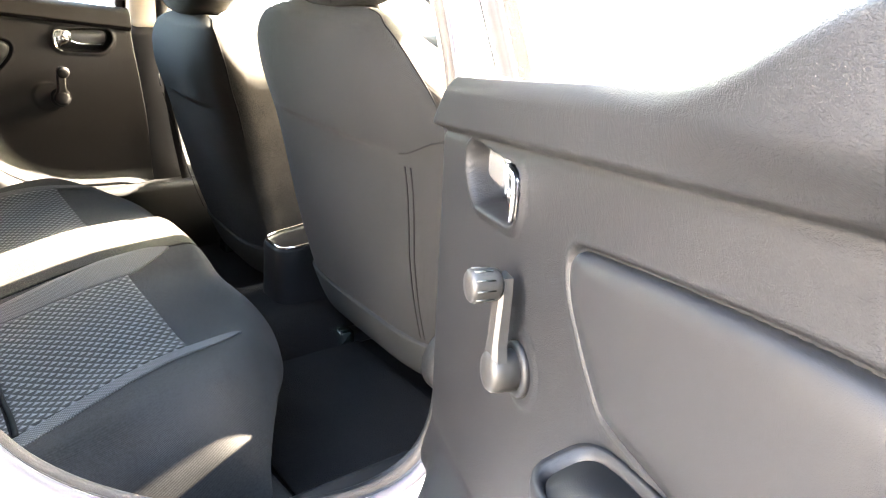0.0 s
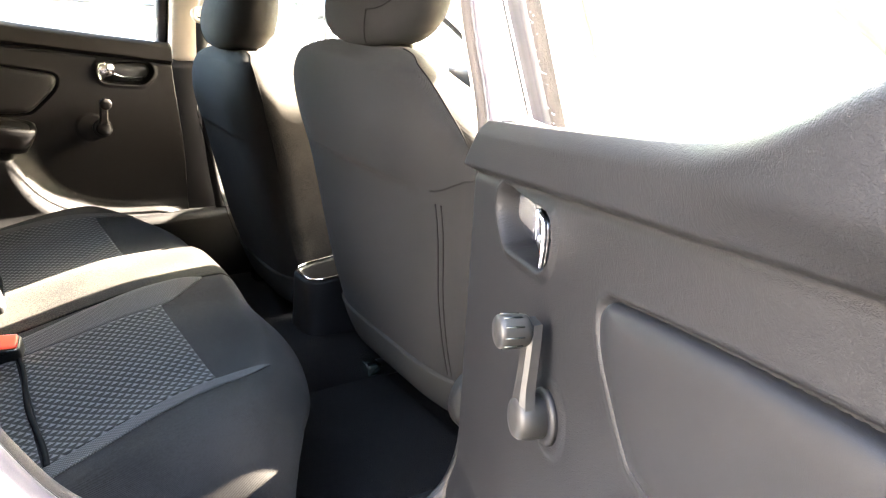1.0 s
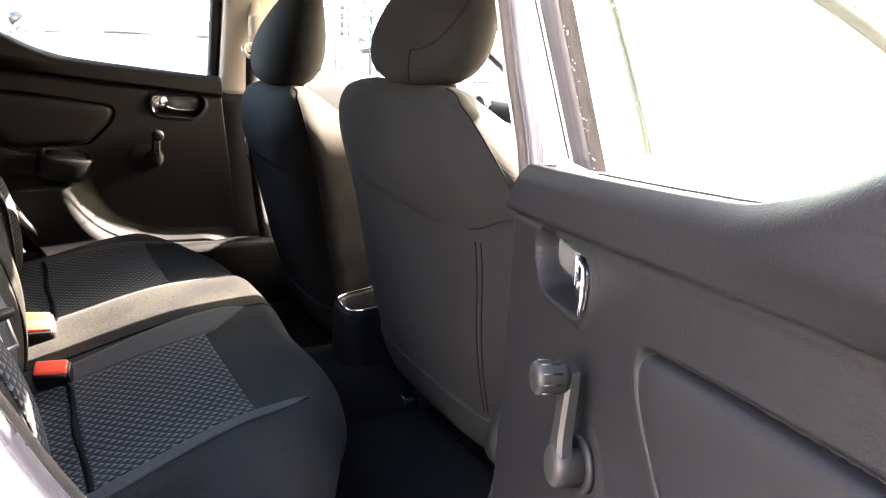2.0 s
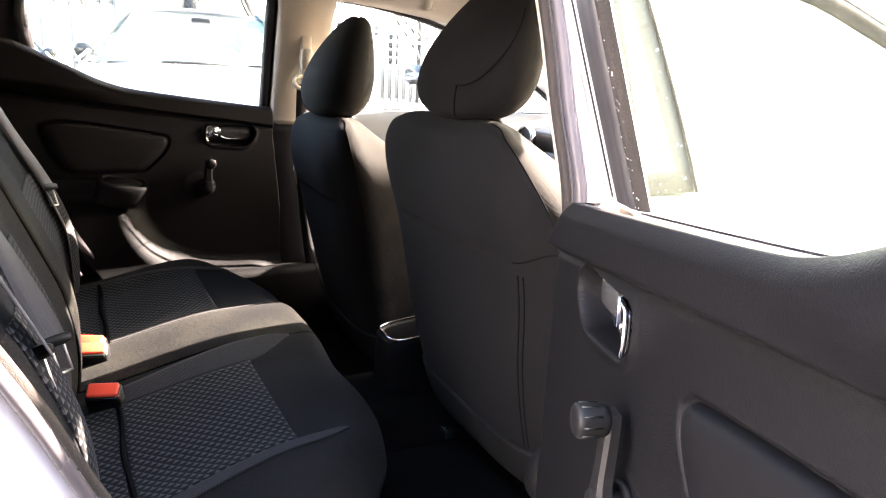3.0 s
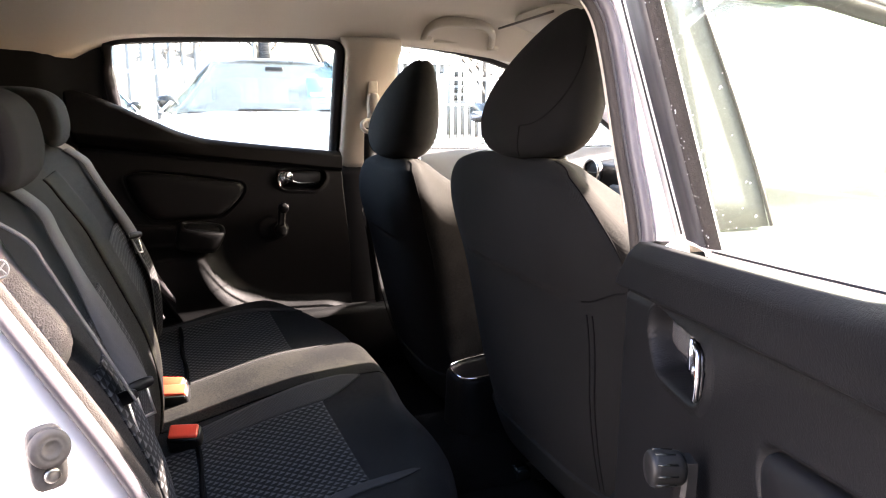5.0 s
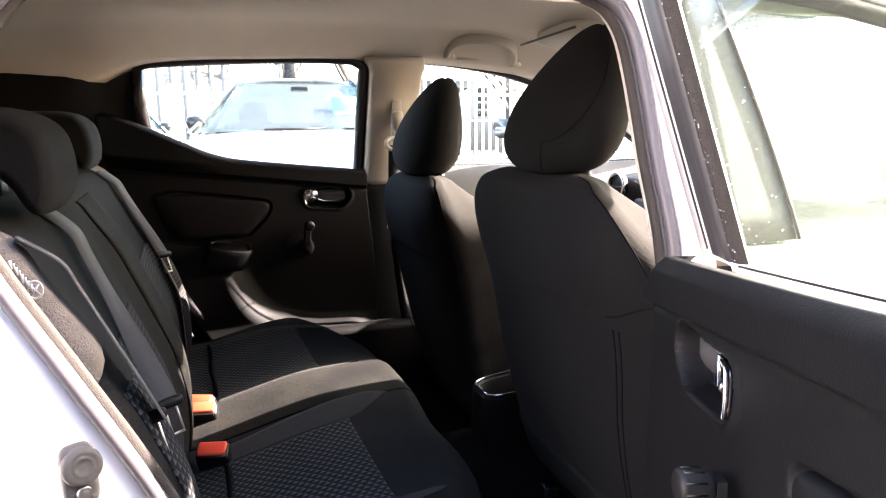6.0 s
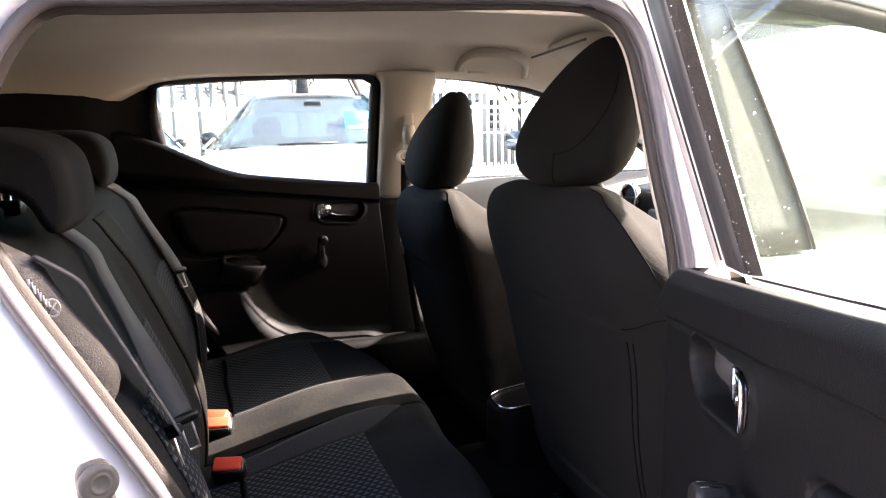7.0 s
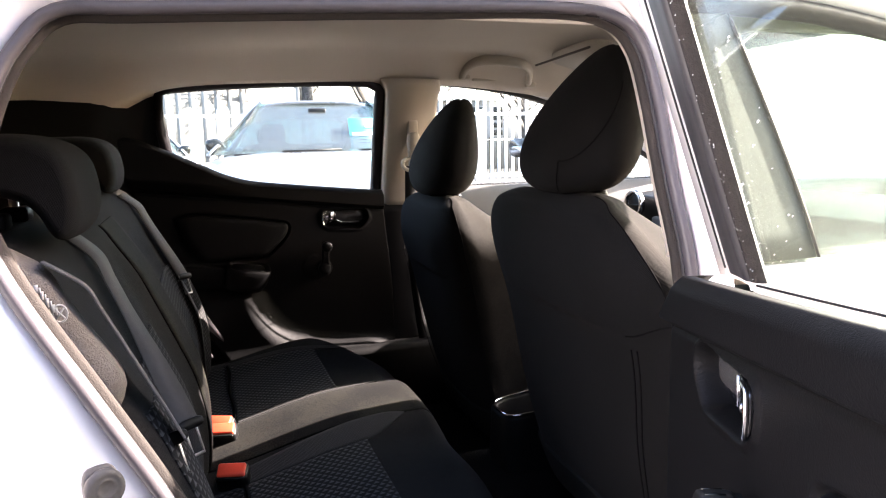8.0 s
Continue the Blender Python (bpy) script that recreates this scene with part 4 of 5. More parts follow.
part("screw", lathe([(0.008, 0.0), (0.008, 0.004), (0.006, 0.006), (0.003, 0.004)], (0, -0.018, 0.004), (0, 0, 1), 16), STEEL, striker, m=sm)


# ---- front seats ----
def front_seat(s, name, label, drop=0.0):
    """A seat on the side s (-1: beside the open door)."""
    st = thing(name, label, "car seat", "front seats")
    yc = -0.340 if s < 0 else 0.346
    slim = 1.0 if s < 0 else 0.85
    side = lambda b, z=0.7: 1.02 - (0.06 + 0.42 * smooth(0.88, 1.0, z)) * (0.5 + 0.5 * b) ** 1.2
    # backrest: half width, depth, rear face x
    W = [(0.36, 0.215), (0.46, 0.243), (0.60, 0.268), (0.68, 0.282), (0.74, 0.298), (0.80, 0.310), (0.873, 0.314), (0.927, 0.303), (0.969, 0.275), (1.003, 0.234), (1.029, 0.182), (1.037, 0.155), (1.042, 0.12)]
    W_IN = [(0.36, 0.225), (0.46, 0.255), (0.60, 0.255), (0.80, 0.262), (0.91, 0.270), (0.97, 0.266), (1.00, 0.252), (1.022, 0.225), (1.036, 0.185), (1.042, 0.14)]
    R = [(0.36, 0.153), (0.45, 0.108), (0.60, 0.058), (0.83, 0.010), (0.95, -0.020), (1.02, -0.016), (1.042, 0.010)]
    D = [(0.36, 0.10), (0.50, 0.18), (0.80, 0.225), (0.93, 0.215), (0.98, 0.18), (1.01, 0.145), (1.03, 0.11), (1.042, 0.07)]

    def ring(z, grow=0.0):
        w, xr, dp = curve1(W, z) + grow, curve1(R, z) - grow, curve1(D, z) + 2 * grow
        out = []
        for a, b in sup(72, 1.0, 1.0, 4.2):
            y = yc + a * (w * slim if a * s > 0 else curve1(W_IN, z) * (1.0 if s < 0 else 0.80 + 0.10 * smooth(0.88, 0.97, z)) + grow) * side(b, z)
            x = xr + dp / 2 + b * dp / 2
            if b > 0:
                x += 0.055 * b * smooth(0.62, 0.9, abs(a)) * smooth(1.02, 0.90, z)
                if a * s < 0:
                    y -= s * b * (0.082 if s < 0 else 0.012) * abs(a) * smooth(1.03, 0.98, z)
            x += 0.012 * abs(a) ** 3 * (b < 0)
            if b < 0:
                x -= 0.008 * smooth(0.846, 0.860, z) * smooth(1.0, 0.90, z) * (1 - smooth(0.45, 0.75, abs(a)))
            out.append(Vector((x, y, z + 0.004 * math.sin(a * 3))))
        return out

    zs = [0.425 + (1.042 - 0.425) * (1 - (1 - k / 120) ** 1.5) for k in range(121)]
    loops = [ring(z) for z in zs]
    mid = sum(loops[-1], Vector()) / len(loops[-1])
    loops += [[mid + (q - mid) * k + Vector((0, 0, 0.0015 * (1 - k))) for q in loops[-1]] for k in (0.8, 0.5, 0.2, 0.02)]
    part("backrest", rings([lp[41:68] for lp in loops], closed=False, uv=True), CLOTH_BACK, st, "charcoal cloth backrest")
    part("bolster", rings([lp[67:] + lp[:42] for lp in loops], closed=False, uv=True), CLOTH_SIDE, st, "speckled brown-black cloth bolster")
    for j in (41, 67):
        part("seam", tube([lp[j] for lp in loops[52:120]], 0.0013, n=5), SEAM, st)
    felt = [[q + (Vector((-0.003, 0, 0))) for q in ring(z, 0.003)] for z in [0.420 + 0.0085 * k for k in range(11)]]
    part("felt_skirt", rings(felt), CARPET_GREY, st, "grey felt skirt on the seat back")
    # stitched seams on the back
    for off in (0.195, 0.204):
        pts = []
        for k in range(24):
            z = 0.51 + 0.318 * k / 23
            w, xr = curve1(W, z), curve1(R, z)
            a = off / 0.262 * 0.98
            b = -(max(0.0, 1 - a ** 4.2)) ** (1 / 4.2)
            dp = curve1(D, z)
            pts.append((xr + dp / 2 + b * dp / 2 + 0.012 * a ** 3 - 0.001, yc + s * a * w * side(b), z))
        part("seam", tube(pts, 0.0013, n=5), SEAM, st)
    cross = []
    for k in range(40):
        a = -0.86 + 1.85 * k / 39
        z = 0.836 + 0.022 * abs(a) ** 2 + (0.02 * smooth(0.72, 0.95, a))
        w, xr, dp = curve1(W, z), curve1(R, z), curve1(D, z)
        aa = min(0.985, abs(a))
        b = -(max(0.0, 1 - aa ** 4.2)) ** (1 / 4.2)
        cross.append((xr + dp / 2 + b * dp / 2 + 0.012 * aa ** 3 - 0.0005, yc + s * a * w * side(b, z), z))
    part("seam", tube(cross[33:], 0.0014, n=5), SEAM, st)
    # cushion and side cover
    cz = []
    for k in range(15):
        x = 0.14 + 0.46 * k / 14
        e = smooth(0, 0.12, k / 14) * smooth(1.0, 0.85, k / 14)
        cz.append([Vector((x, yc + a * (0.255 - 0.02 * (1 - e)), 0.46 + 0.03 * k / 14 + b * (0.055 + 0.035 * e) + 0.025 * smooth(0.6, 0.95, abs(a)) * (b > 0))) for a, b in sup(40, 1, 1, 4)])
    part("seat_cushion", rings(cz, uv=True), CLOTH, st, "black cloth seat cushion")
    if s < 0:
        part("side_cover", lathe([(0.058, -0.02), (0.060, 0.010), (0.052, 0.020), (0.02, 0.024)], (0.110, yc + s * 0.272, 0.50), (0, s, 0), 28), PLASTIC_GREY, st, "grey round recliner cover")
    part("tilt_knob", lathe([(0.016, 0.0), (0.018, 0.006), (0.018, 0.018), (0.014, 0.022)], (0.055, yc + s * 0.252, 0.925), (0, s, 0), 20), PLASTIC_GREY, st, "grey folding knob")
    # seat rails
    for y in (-0.19, 0.19):
        r = part("seat_rail", block(0.17, 0.55, yc + y - 0.02, yc + y + 0.02, 0.315, 0.345, 0.006), PLASTIC, st, "black seat rail")
        part("rail_end", block(0.140, 0.175, yc + y - 0.024, yc + y + 0.024, 0.318, 0.352, 0.006), GLOSS, r)
    part("pan", block(0.22, 0.55, yc - 0.20, yc + 0.20, 0.345, 0.40, 0.01), PLASTIC, st)
    # headrest, leaning forward
    hr = []
    N = 40
    for k in range(N + 1):
        t = 0.5 - 0.5 * math.cos(math.pi * k / N)
        z = 1.037 + 0.250 * t
        prof = max(0.0, math.sin(math.pi * min(1.0, 0.0004 + 0.9992 * t))) ** 0.30
        w = (0.182 - 0.104 * t) * prof
        dp = (0.096 - 0.050 * t) * prof
        cx = 0.048 + (0.090 if s < 0 else 0.064) * t - 0.012 * math.sin(math.pi * t)
        hr.append([Vector((cx + b * dp, yc + a * w, z + 0.010 * a * a * (0.5 - t))) for a, b in sup(44, 1, 1, 2.3)])
    h = part("headrest", rings(hr, uv=True), CLOTH_BACK, st, "charcoal cloth headrest leaning forward")

    def on_head(t, a, push=0.0006):
        z = 1.037 + 0.250 * t
        prof = max(0.0, math.sin(math.pi * min(1.0, 0.0004 + 0.9992 * t))) ** 0.30
        w, dp = (0.182 - 0.104 * t) * prof + push, (0.096 - 0.050 * t) * prof + push
        b = -(max(0.0, 1 - abs(a) ** 2.3)) ** (1 / 2.3)
        return Vector((0.048 + (0.090 if s < 0 else 0.064) * t - 0.012 * math.sin(math.pi * t) + b * dp, yc + a * w, z + 0.010 * a * a * (0.5 - t)))

    part("head_seam", tube([on_head(0.03 + 0.20 * k / 10, s * 0.48) for k in range(11)], 0.0011, n=5), SEAM, h)
    part("head_seam", tube([on_head(0.23 + 0.50 * (1 - math.cos(math.pi / 2 * k / 24)) ** 1.3, s * (0.48 + 0.50 * math.sin(math.pi / 2 * k / 24))) for k in range(25)], 0.0011, n=5), SEAM, h)
    for y in (-0.055, 0.055):
        p = part("headrest_post", tube([(0.075, yc + y, 0.99), (0.070, yc + y, 1.065)], 0.006, n=10), STEEL, st, "steel headrest post")
        part("post_collar", lathe([(0.013, 0), (0.015, 0.006), (0.012, 0.011)], (0.074, yc + y, 1.034), (0, 0, 1), 16), PLASTIC, p)
    if drop:
        for o in st.children_recursive:
            if not o.name.startswith(("seat_rail", "rail_end", "pan")):
                o.data.transform(Matrix.Translation((0, 0, -drop)))
    return st


front_seat(-1, "driver_seat", "charcoal cloth driver's seat seen from behind, headrest up")
front_seat(1, "passenger_seat", "charcoal cloth passenger seat beside the far pillar, sunlit edge", 0.048)

# ---- centre console ----
console = thing("centre_console", "black plastic centre console with a cup holder between the seats", "console")
loops = []
for k, z in ((1.02, 0.33), (0.97, 0.42), (0.94, 0.50), (0.93, 0.545), (0.90, 0.553), (0.82, 0.553), (0.78, 0.547), (0.75, 0.50), (0.70, 0.47)):
    loops.append([Vector((0.166 + a * k, 0.01 + b * k, z - 0.026 + 0.10 * (a * k) * smooth(0.45, 0.55, z))) for a, b in sup(40, 0.115, 0.068, 4)])
part("console_body", rings(loops), DULL_BLACK, console, "black console body with an open holder")
part("console_rim", tube([(0.166 + a * 0.87, 0.01 + b * 0.87, 0.5305 + 0.10 * a * 0.87) for a, b in sup(40, 0.115, 0.068, 4)], 0.003, True, 8), CHROME, console, "bright holder rim")
part("console_front", block(0.25, 0.95, -0.075, 0.095, 0.36, 0.52, 0.02), DULL_BLACK, console)
part("console_screw", lathe([(0.009, 0), (0.009, 0.003), (0.005, 0.004)], (0.104, -0.0575, 0.375), (-0.1, -1, 0), 12), STEEL, console)

# ---- rear bench ----
bench = thing("rear_bench", "black cloth rear bench with patterned jacquard panels", "bench seat")


def cushion_z(x, y):
    """Top of the bench cushion."""
    a = abs(y)
    z = 0.515 + 0.055 * smooth(-0.60, -0.28, x)
    z += (0.012 + 0.012 * smooth(-0.38, -0.16, x)) * math.exp(-(a / 0.14) ** 4)
    z += 0.010 * smooth(0.42, 0.55, a) * smooth(0.66, 0.58, a)
    z -= 0.06 * max(0.0, (a - 0.57) / 0.09) ** 2
    front = front_x(y)
    t = max(0.0, 1 - (front - x) / (0.085 - 0.035 * smooth(0.25, 0.10, a)))
    z -= 0.075 * t ** 2.2
    return z


def front_x(y):
    """Front edge of the bench, rounded towards its ends."""
    a = abs(y)
    return curve1([(0.0, -0.102), (0.14, -0.100), (0.24, -0.086), (0.32, -0.088), (0.45, -0.124), (0.515, -0.160), (0.57, -0.190), (0.67, -0.250)], a)


def cushion_point(u, v):
    """Top, front and the two ends that turn down to the floor."""
    e = min(u, 1 - u)
    if e < 0.05:
        q = cushion_top(0.0 if u < 0.5 else 1.0, v)
        w = 1 - e / 0.05
        q.y += (0.010 if u > 0.5 else -0.010) * math.sin(math.pi * 0.5 * w)
        q.z += (min(q.z, 0.335) - q.z) * w ** 1.3
        return q
    return cushion_top((u - 0.05) / 0.90, v)


def cushion_top(u, v):
    y = -0.643 + 1.286 * u
    if v < 0.75:
        fx = front_x(y)
        x = -0.66 + (fx + 0.66) * (v / 0.75)
        return Vector((x, y, cushion_z(x, y)))
    t = (v - 0.75) / 0.25
    fx = front_x(y)
    zt = cushion_z(fx, y)
    return Vector((fx - (0.075 + 0.055 * smooth(0.35, 0.55, abs(y))) * t ** 1.4 + 0.012 * math.sin(math.pi * min(1, t * 1.6)), y, zt + (0.335 - zt) * t))


part("cushion", sheet(110, 120, cushion_point, 0.03, Vector((-0.5, 0, -0.8))), CLOTH, bench, "black cloth bench cushion")


def patch(name, mat, outline, lift, label, nu=40, nv=40):
    """A cloth panel sewn on the cushion between four corner lines: outline(u, v) -> x, y."""
    bm = sheet(nu, nv, lambda u, v: Vector((*outline(u, v), cushion_z(*outline(u, v)) + lift)), 0.003)
    return part(name, bm, mat, bench, label)


def between(y0, y1, u0, u1, x0, x1):
    """A panel between two lines y0(x) and y1(x)."""
    def f(u, v):
        x = x0 + (x1 - x0) * (u0 + (u1 - u0) * u)
        return x, y0(x) + (y1(x) - y0(x)) * v
    return f


SEAM_X = -0.507
for s in (-1, 1):
    # lines along the seat: inner edge and outer edge of the jacquard, edges of the knit borders
    inner_in = (lambda x: curve1([(-0.60, 0.128), (-0.49, 0.116), (-0.36, 0.097), (-0.26, 0.084), (-0.22, 0.084), (-0.187, 0.095)], x)) if s < 0 else (lambda x: curve1([(-0.60, 0.108), (-0.45, 0.110), (-0.28, 0.112), (-0.187, 0.138)], x))
    inner_out = (lambda x: curve1([(-0.60, 0.180), (-0.507, 0.175), (-0.376, 0.174), (-0.278, 0.161), (-0.23, 0.130), (-0.187, 0.097)], x)) if s < 0 else (lambda x: curve1([(-0.60, 0.136), (-0.507, 0.136), (-0.28, 0.137), (-0.187, 0.140)], x))
    outer_in = lambda x: curve1([(-0.60, 0.545), (-0.507, 0.525), (-0.40, 0.502), (-0.283, 0.477), (-0.23, 0.466), (-0.193, 0.461)], x)
    outer_out = lambda x: curve1([(-0.60, 0.575), (-0.50, 0.552), (-0.359, 0.520), (-0.29, 0.502), (-0.224, 0.483), (-0.193, 0.462)], x)
    side_of = lambda f, s=s: (lambda u, v: (f(u, v)[0], s * f(u, v)[1]))
    patch("seat_panel", CLOTH_TRI, side_of(between(inner_out, outer_in, 0, 1, SEAM_X + 0.004, -0.279)), 0.0025, "triangle-patterned grey jacquard panel")
    patch("seat_panel", CLOTH_TRI, side_of(between(inner_out, outer_in, 0, 1, -0.60, SEAM_X - 0.004)), 0.0035, "triangle-patterned grey jacquard panel", 12, 40)
    patch("seat_border", CLOTH_EDGE, side_of(between(inner_in, inner_out, 0, 1, SEAM_X, -0.187)), 0.0030, "grey knit border", 44, 8)
    patch("seat_border", CLOTH_EDGE, side_of(between(outer_in, outer_out, 0, 1, -0.60, -0.193)), 0.0030, "grey knit border", 44, 8)
    groove = [(SEAM_X + 0.003 * math.sin(9 * t), s * (0.155 + 0.37 * t)) for t in [k / 20 for k in range(21)]]
    part("cushion_seam", tube([(x, y, cushion_z(x, y) + 0.004) for x, y in groove], 0.0040, n=8), SEAM, bench, "black sewn-in seam")
patch("centre_panel", CLOTH_MID, lambda u, v: (-0.62 + 0.512 * u, -0.092 + 0.202 * v), 0.0020, "speckled centre cloth")


def back_x(z, y):
    """Front face of the rear backrest."""
    a = abs(y)
    x = curve1([(0.50, -0.586), (0.55, -0.579), (0.60, -0.576), (0.66, -0.581), (0.72, -0.595), (0.78, -0.618), (0.90, -0.668), (1.00, -0.711), (1.045, -0.732)], z)
    x += 0.028 * smooth(0.40, 0.55, a) * smooth(1.02, 0.8, z) + 0.018 * smooth(0.16, 0.06, a) * smooth(1.0, 0.9, z)
    x -= 0.03 * max(0.0, (a - 0.57) / 0.10) ** 2
    t = max(0.0, 1 - (1.045 - z) / 0.06)
    x -= 0.07 * t ** 2
    return x


def back_point(u, v):
    y = -0.69 + 1.29 * u
    z = 0.50 + (1.040 - 0.50 - 0.04 * max(0.0, (abs(y) - 0.5) / 0.13) ** 2) * v
    return Vector((back_x(z, y), y, z))


part("backrest", sheet(100, 60, back_point, 0.10, Vector((-1, 0, -0.25))), CLOTH, bench, "black cloth rear backrest")
for s in (-1, 1):
    bm = sheet(40, 40, lambda u, v: Vector((back_x(0.53 + 0.31 * v, s * (0.17 + 0.44 * u)) + 0.003, s * (0.17 + 0.44 * u), 0.53 + 0.31 * v)), 0.003, Vector((-1, 0, 0)))
    part("back_panel", bm, CLOTH_TRI, bench, "triangle-patterned grey jacquard panel")
bm = sheet(12, 50, lambda u, v: Vector((back_x(0.52 + 0.48 * v, -0.09 + 0.18 * u) + 0.003, -0.09 + 0.18 * u, 0.52 + 0.48 * v)), 0.003, Vector((-1, 0, 0)))
part("back_panel", bm, CLOTH_MID, bench, "speckled centre cloth")
for s in (-1, 1):
    # side wing of the backrest, felt covered
    def wing(u, v):
        z = 0.53 + 0.525 * v
        y, fwd = curve1([(0.0, 0.54), (0.3, 0.605), (0.5, 0.640), (0.6, 0.652), (0.7, 0.658), (1.0, 0.663)], u), curve1([(0.0, 0.000), (0.3, 0.026), (0.5, 0.030), (0.6, 0.022), (0.7, 0.002), (1.0, -0.12)], u)
        return Vector((back_x(min(z, 0.98), 0.3) - 0.43 * max(0, z - 0.98) + fwd * (1 if s < 0 else 0.4) - 0.05 * smooth(0.99, 1.055, z) ** 2 - 0.09 * smooth(0.90, 0.78, z) - 0.012 * smooth(0.90, 0.98, z), s * y * (1 if s < 0 else 0.90), z))

    part("side_wing", sheet(30, 40, wing, 0.01, Vector((-1, 0, 0))), WING, bench, "grey felt side bolster")
# side view of the rear headrest: a flat top reaching back and a lobe hanging in front of the backrest
HEAD_SIDE = [(-0.815, 1.140), (-0.765, 1.144), (-0.725, 1.142), (-0.697, 1.133), (-0.680, 1.115), (-0.673, 1.090), (-0.671, 1.064), (-0.675, 1.041),
             (-0.684, 1.029), (-0.696, 1.029), (-0.704, 1.040), (-0.713, 1.058), (-0.730, 1.073), (-0.765, 1.082), (-0.815, 1.088), (-0.826, 1.112)]
head_line = spline([(x, 0, z) for x, z in HEAD_SIDE], True, 4)


def head_loop(y, inset):
    """The side view at one station, drawn in by an inset along its normals."""
    n, out = len(head_line), []
    for i, q in enumerate(head_line):
        d = (head_line[(i + 1) % n] - head_line[i - 1]).normalized()
        out.append(q + Vector((-d.z, 0, d.x)) * -inset + Vector((0, y, 0)))
    return out


for y, back, up in ((-0.402, -0.012, 0.0), (0.385, -0.048, 0.008)):
    hr = []
    for k in range(33):
        t = -math.cos(math.pi * k / 32)
        e = max(0.0, (abs(t) - 0.80) / 0.20)
        inset = 0.012 * (1 - math.sqrt(max(0.0, 1 - e * e))) - 0.006 * (1 - t * t)
        hr.append([q + Vector((back, 0, up)) for q in head_loop(y + 0.118 * t, inset)])
    ends = bmesh.new()
    for loop in (hr[0], hr[-1]):
        ends.faces.new([ends.verts.new(q) for q in loop])
    bmesh.ops.recalc_face_normals(ends, faces=ends.faces)
    h = part("rear_headrest", box_uv(merged(rings(hr, caps=False), ends)), CLOTH_BACK, bench, "black cloth rear headrest hooked over the backrest")
    for side in (-0.100, 0.100):
        part("piping", tube([q + Vector((back, 0, up)) for q in head_loop(y + side, 0.0005)], 0.0012, True, 5), SEAM, h)
    for dy in (-0.06, 0.06):
        p = part("headrest_post", tube([(-0.768 + back, y + dy, 0.98), (-0.772 + back, y + dy, 1.095)], 0.006, n=8), STEEL, bench, "steel headrest post")
        part("post_guide", block(-0.785 + back, -0.752 + back, y + dy - 0.020, y + dy + 0.020, 1.036, 1.056, 0.005), PLASTIC, p, "black post guide")

# ---- seat belts and buckles ----
def buckle(x, y, z, yaw, label):
    b = thing("belt_buckle", label, "buckle", "seat belt buckles")
    m = pose(x, y, z, 0, -28, 75 + yaw) @ Matrix.Scale(1.05, 4)
    part("buckle_body", block(-0.016, 0.016, -0.027, 0.027, -0.036, 0.016, 0.006, 3), PLASTIC, b, "black buckle body", m=m)
    part("press_button", block(-0.0125, 0.0135, -0.0235, 0.0235, 0.008, 0.0215, 0.004, 3), RED, b, "orange-red release button", m=m)
    part("slot", block(-0.0175, -0.0130, -0.022, 0.022, 0.010, 0.0178, 0.001), GLOSS, b, m=m)
    return b


buckle(-0.5260, -0.165, 0.546, 0, "black belt buckle with an orange-red button on the bench")
buckle(-0.5360, 0.030, 0.548, 4, "black belt buckle with an orange-red button in sunlight")
buckle(-0.5380, 0.062, 0.552, -8, "black belt buckle with a pale edge behind another buckle")


def belt(y, y_top, z_tongue, label, across, twist=None):
    b = thing("seat_belt", label, "seat belt", "rear seat belts")
    pts = []
    for k in range(9):
        t = k / 8
        z = 1.02 - (1.02 - z_tongue) * t
        yy = y_top + (y - y_top) * t
        pts.append((back_x(z, yy if abs(yy) < 0.5 else 0.3) + (0.012 if abs(yy) < 0.5 else 0.044) + 0.016 * across[0], yy, z))
    part("webbing", ribbon(pts, across, 0.040, 0.0012, twist), WEB, b, "grey woven belt webbing")
    z = z_tongue
    x = back_x(z, y if abs(y) < 0.5 else 0.3) + (0.016 if abs(y) < 0.5 else 0.026)
    m = pose(x, y, z, 0, -22, -50)
    tg = part("tongue", rings([[Vector((h, a * k, c * k)) for a, c in sup(24, 0.022, 0.008, 3)] for k, h in ((0.9, -0.005), (1, -0.002), (1, 0.004), (0.9, 0.007))]), PLASTIC, b, "black plastic tongue cover", m=m)
    part("tongue_plate", merged(block(-0.0012, 0.0012, -0.011, -0.008, -0.042, -0.008, 0.0008), block(-0.0012, 0.0012, 0.008, 0.011, -0.042, -0.008, 0.0008), block(-0.0012, 0.0012, -0.011, 0.011, -0.046, -0.042, 0.0008)), STEEL, tg, "chrome belt tongue", m=m)
    pts = [(back_x(zz, yy if abs(yy) < 0.5 else 0.3) + (0.010 if abs(yy) < 0.5 else 0.020), yy, zz) for zz, yy in ((z - 0.01, y - 0.01), (z - 0.06, y - 0.012), (z - 0.12, y - 0.014), (0.545, y - 0.016))]
    if y > 0:
        part("lap_webbing", ribbon(pts, (0, 1, 0), 0.046, 0.0012), WEB, b)
    return b


belt(-0.385, -0.335, 0.738, "grey belt webbing with a parked tongue on the backrest", (0.17, 0.97, 0.08), (0.60, 0.78, 0.20))
belt(-0.590, -0.632, 0.800, "grey outer belt webbing along the side bolster", (-0.12, 0.97, -0.12))
belt(0.470, 0.450, 0.805, "grey belt webbing over the far backrest", (0.28, 0.94, 0.12), (0.45, 0.86, 0.16))

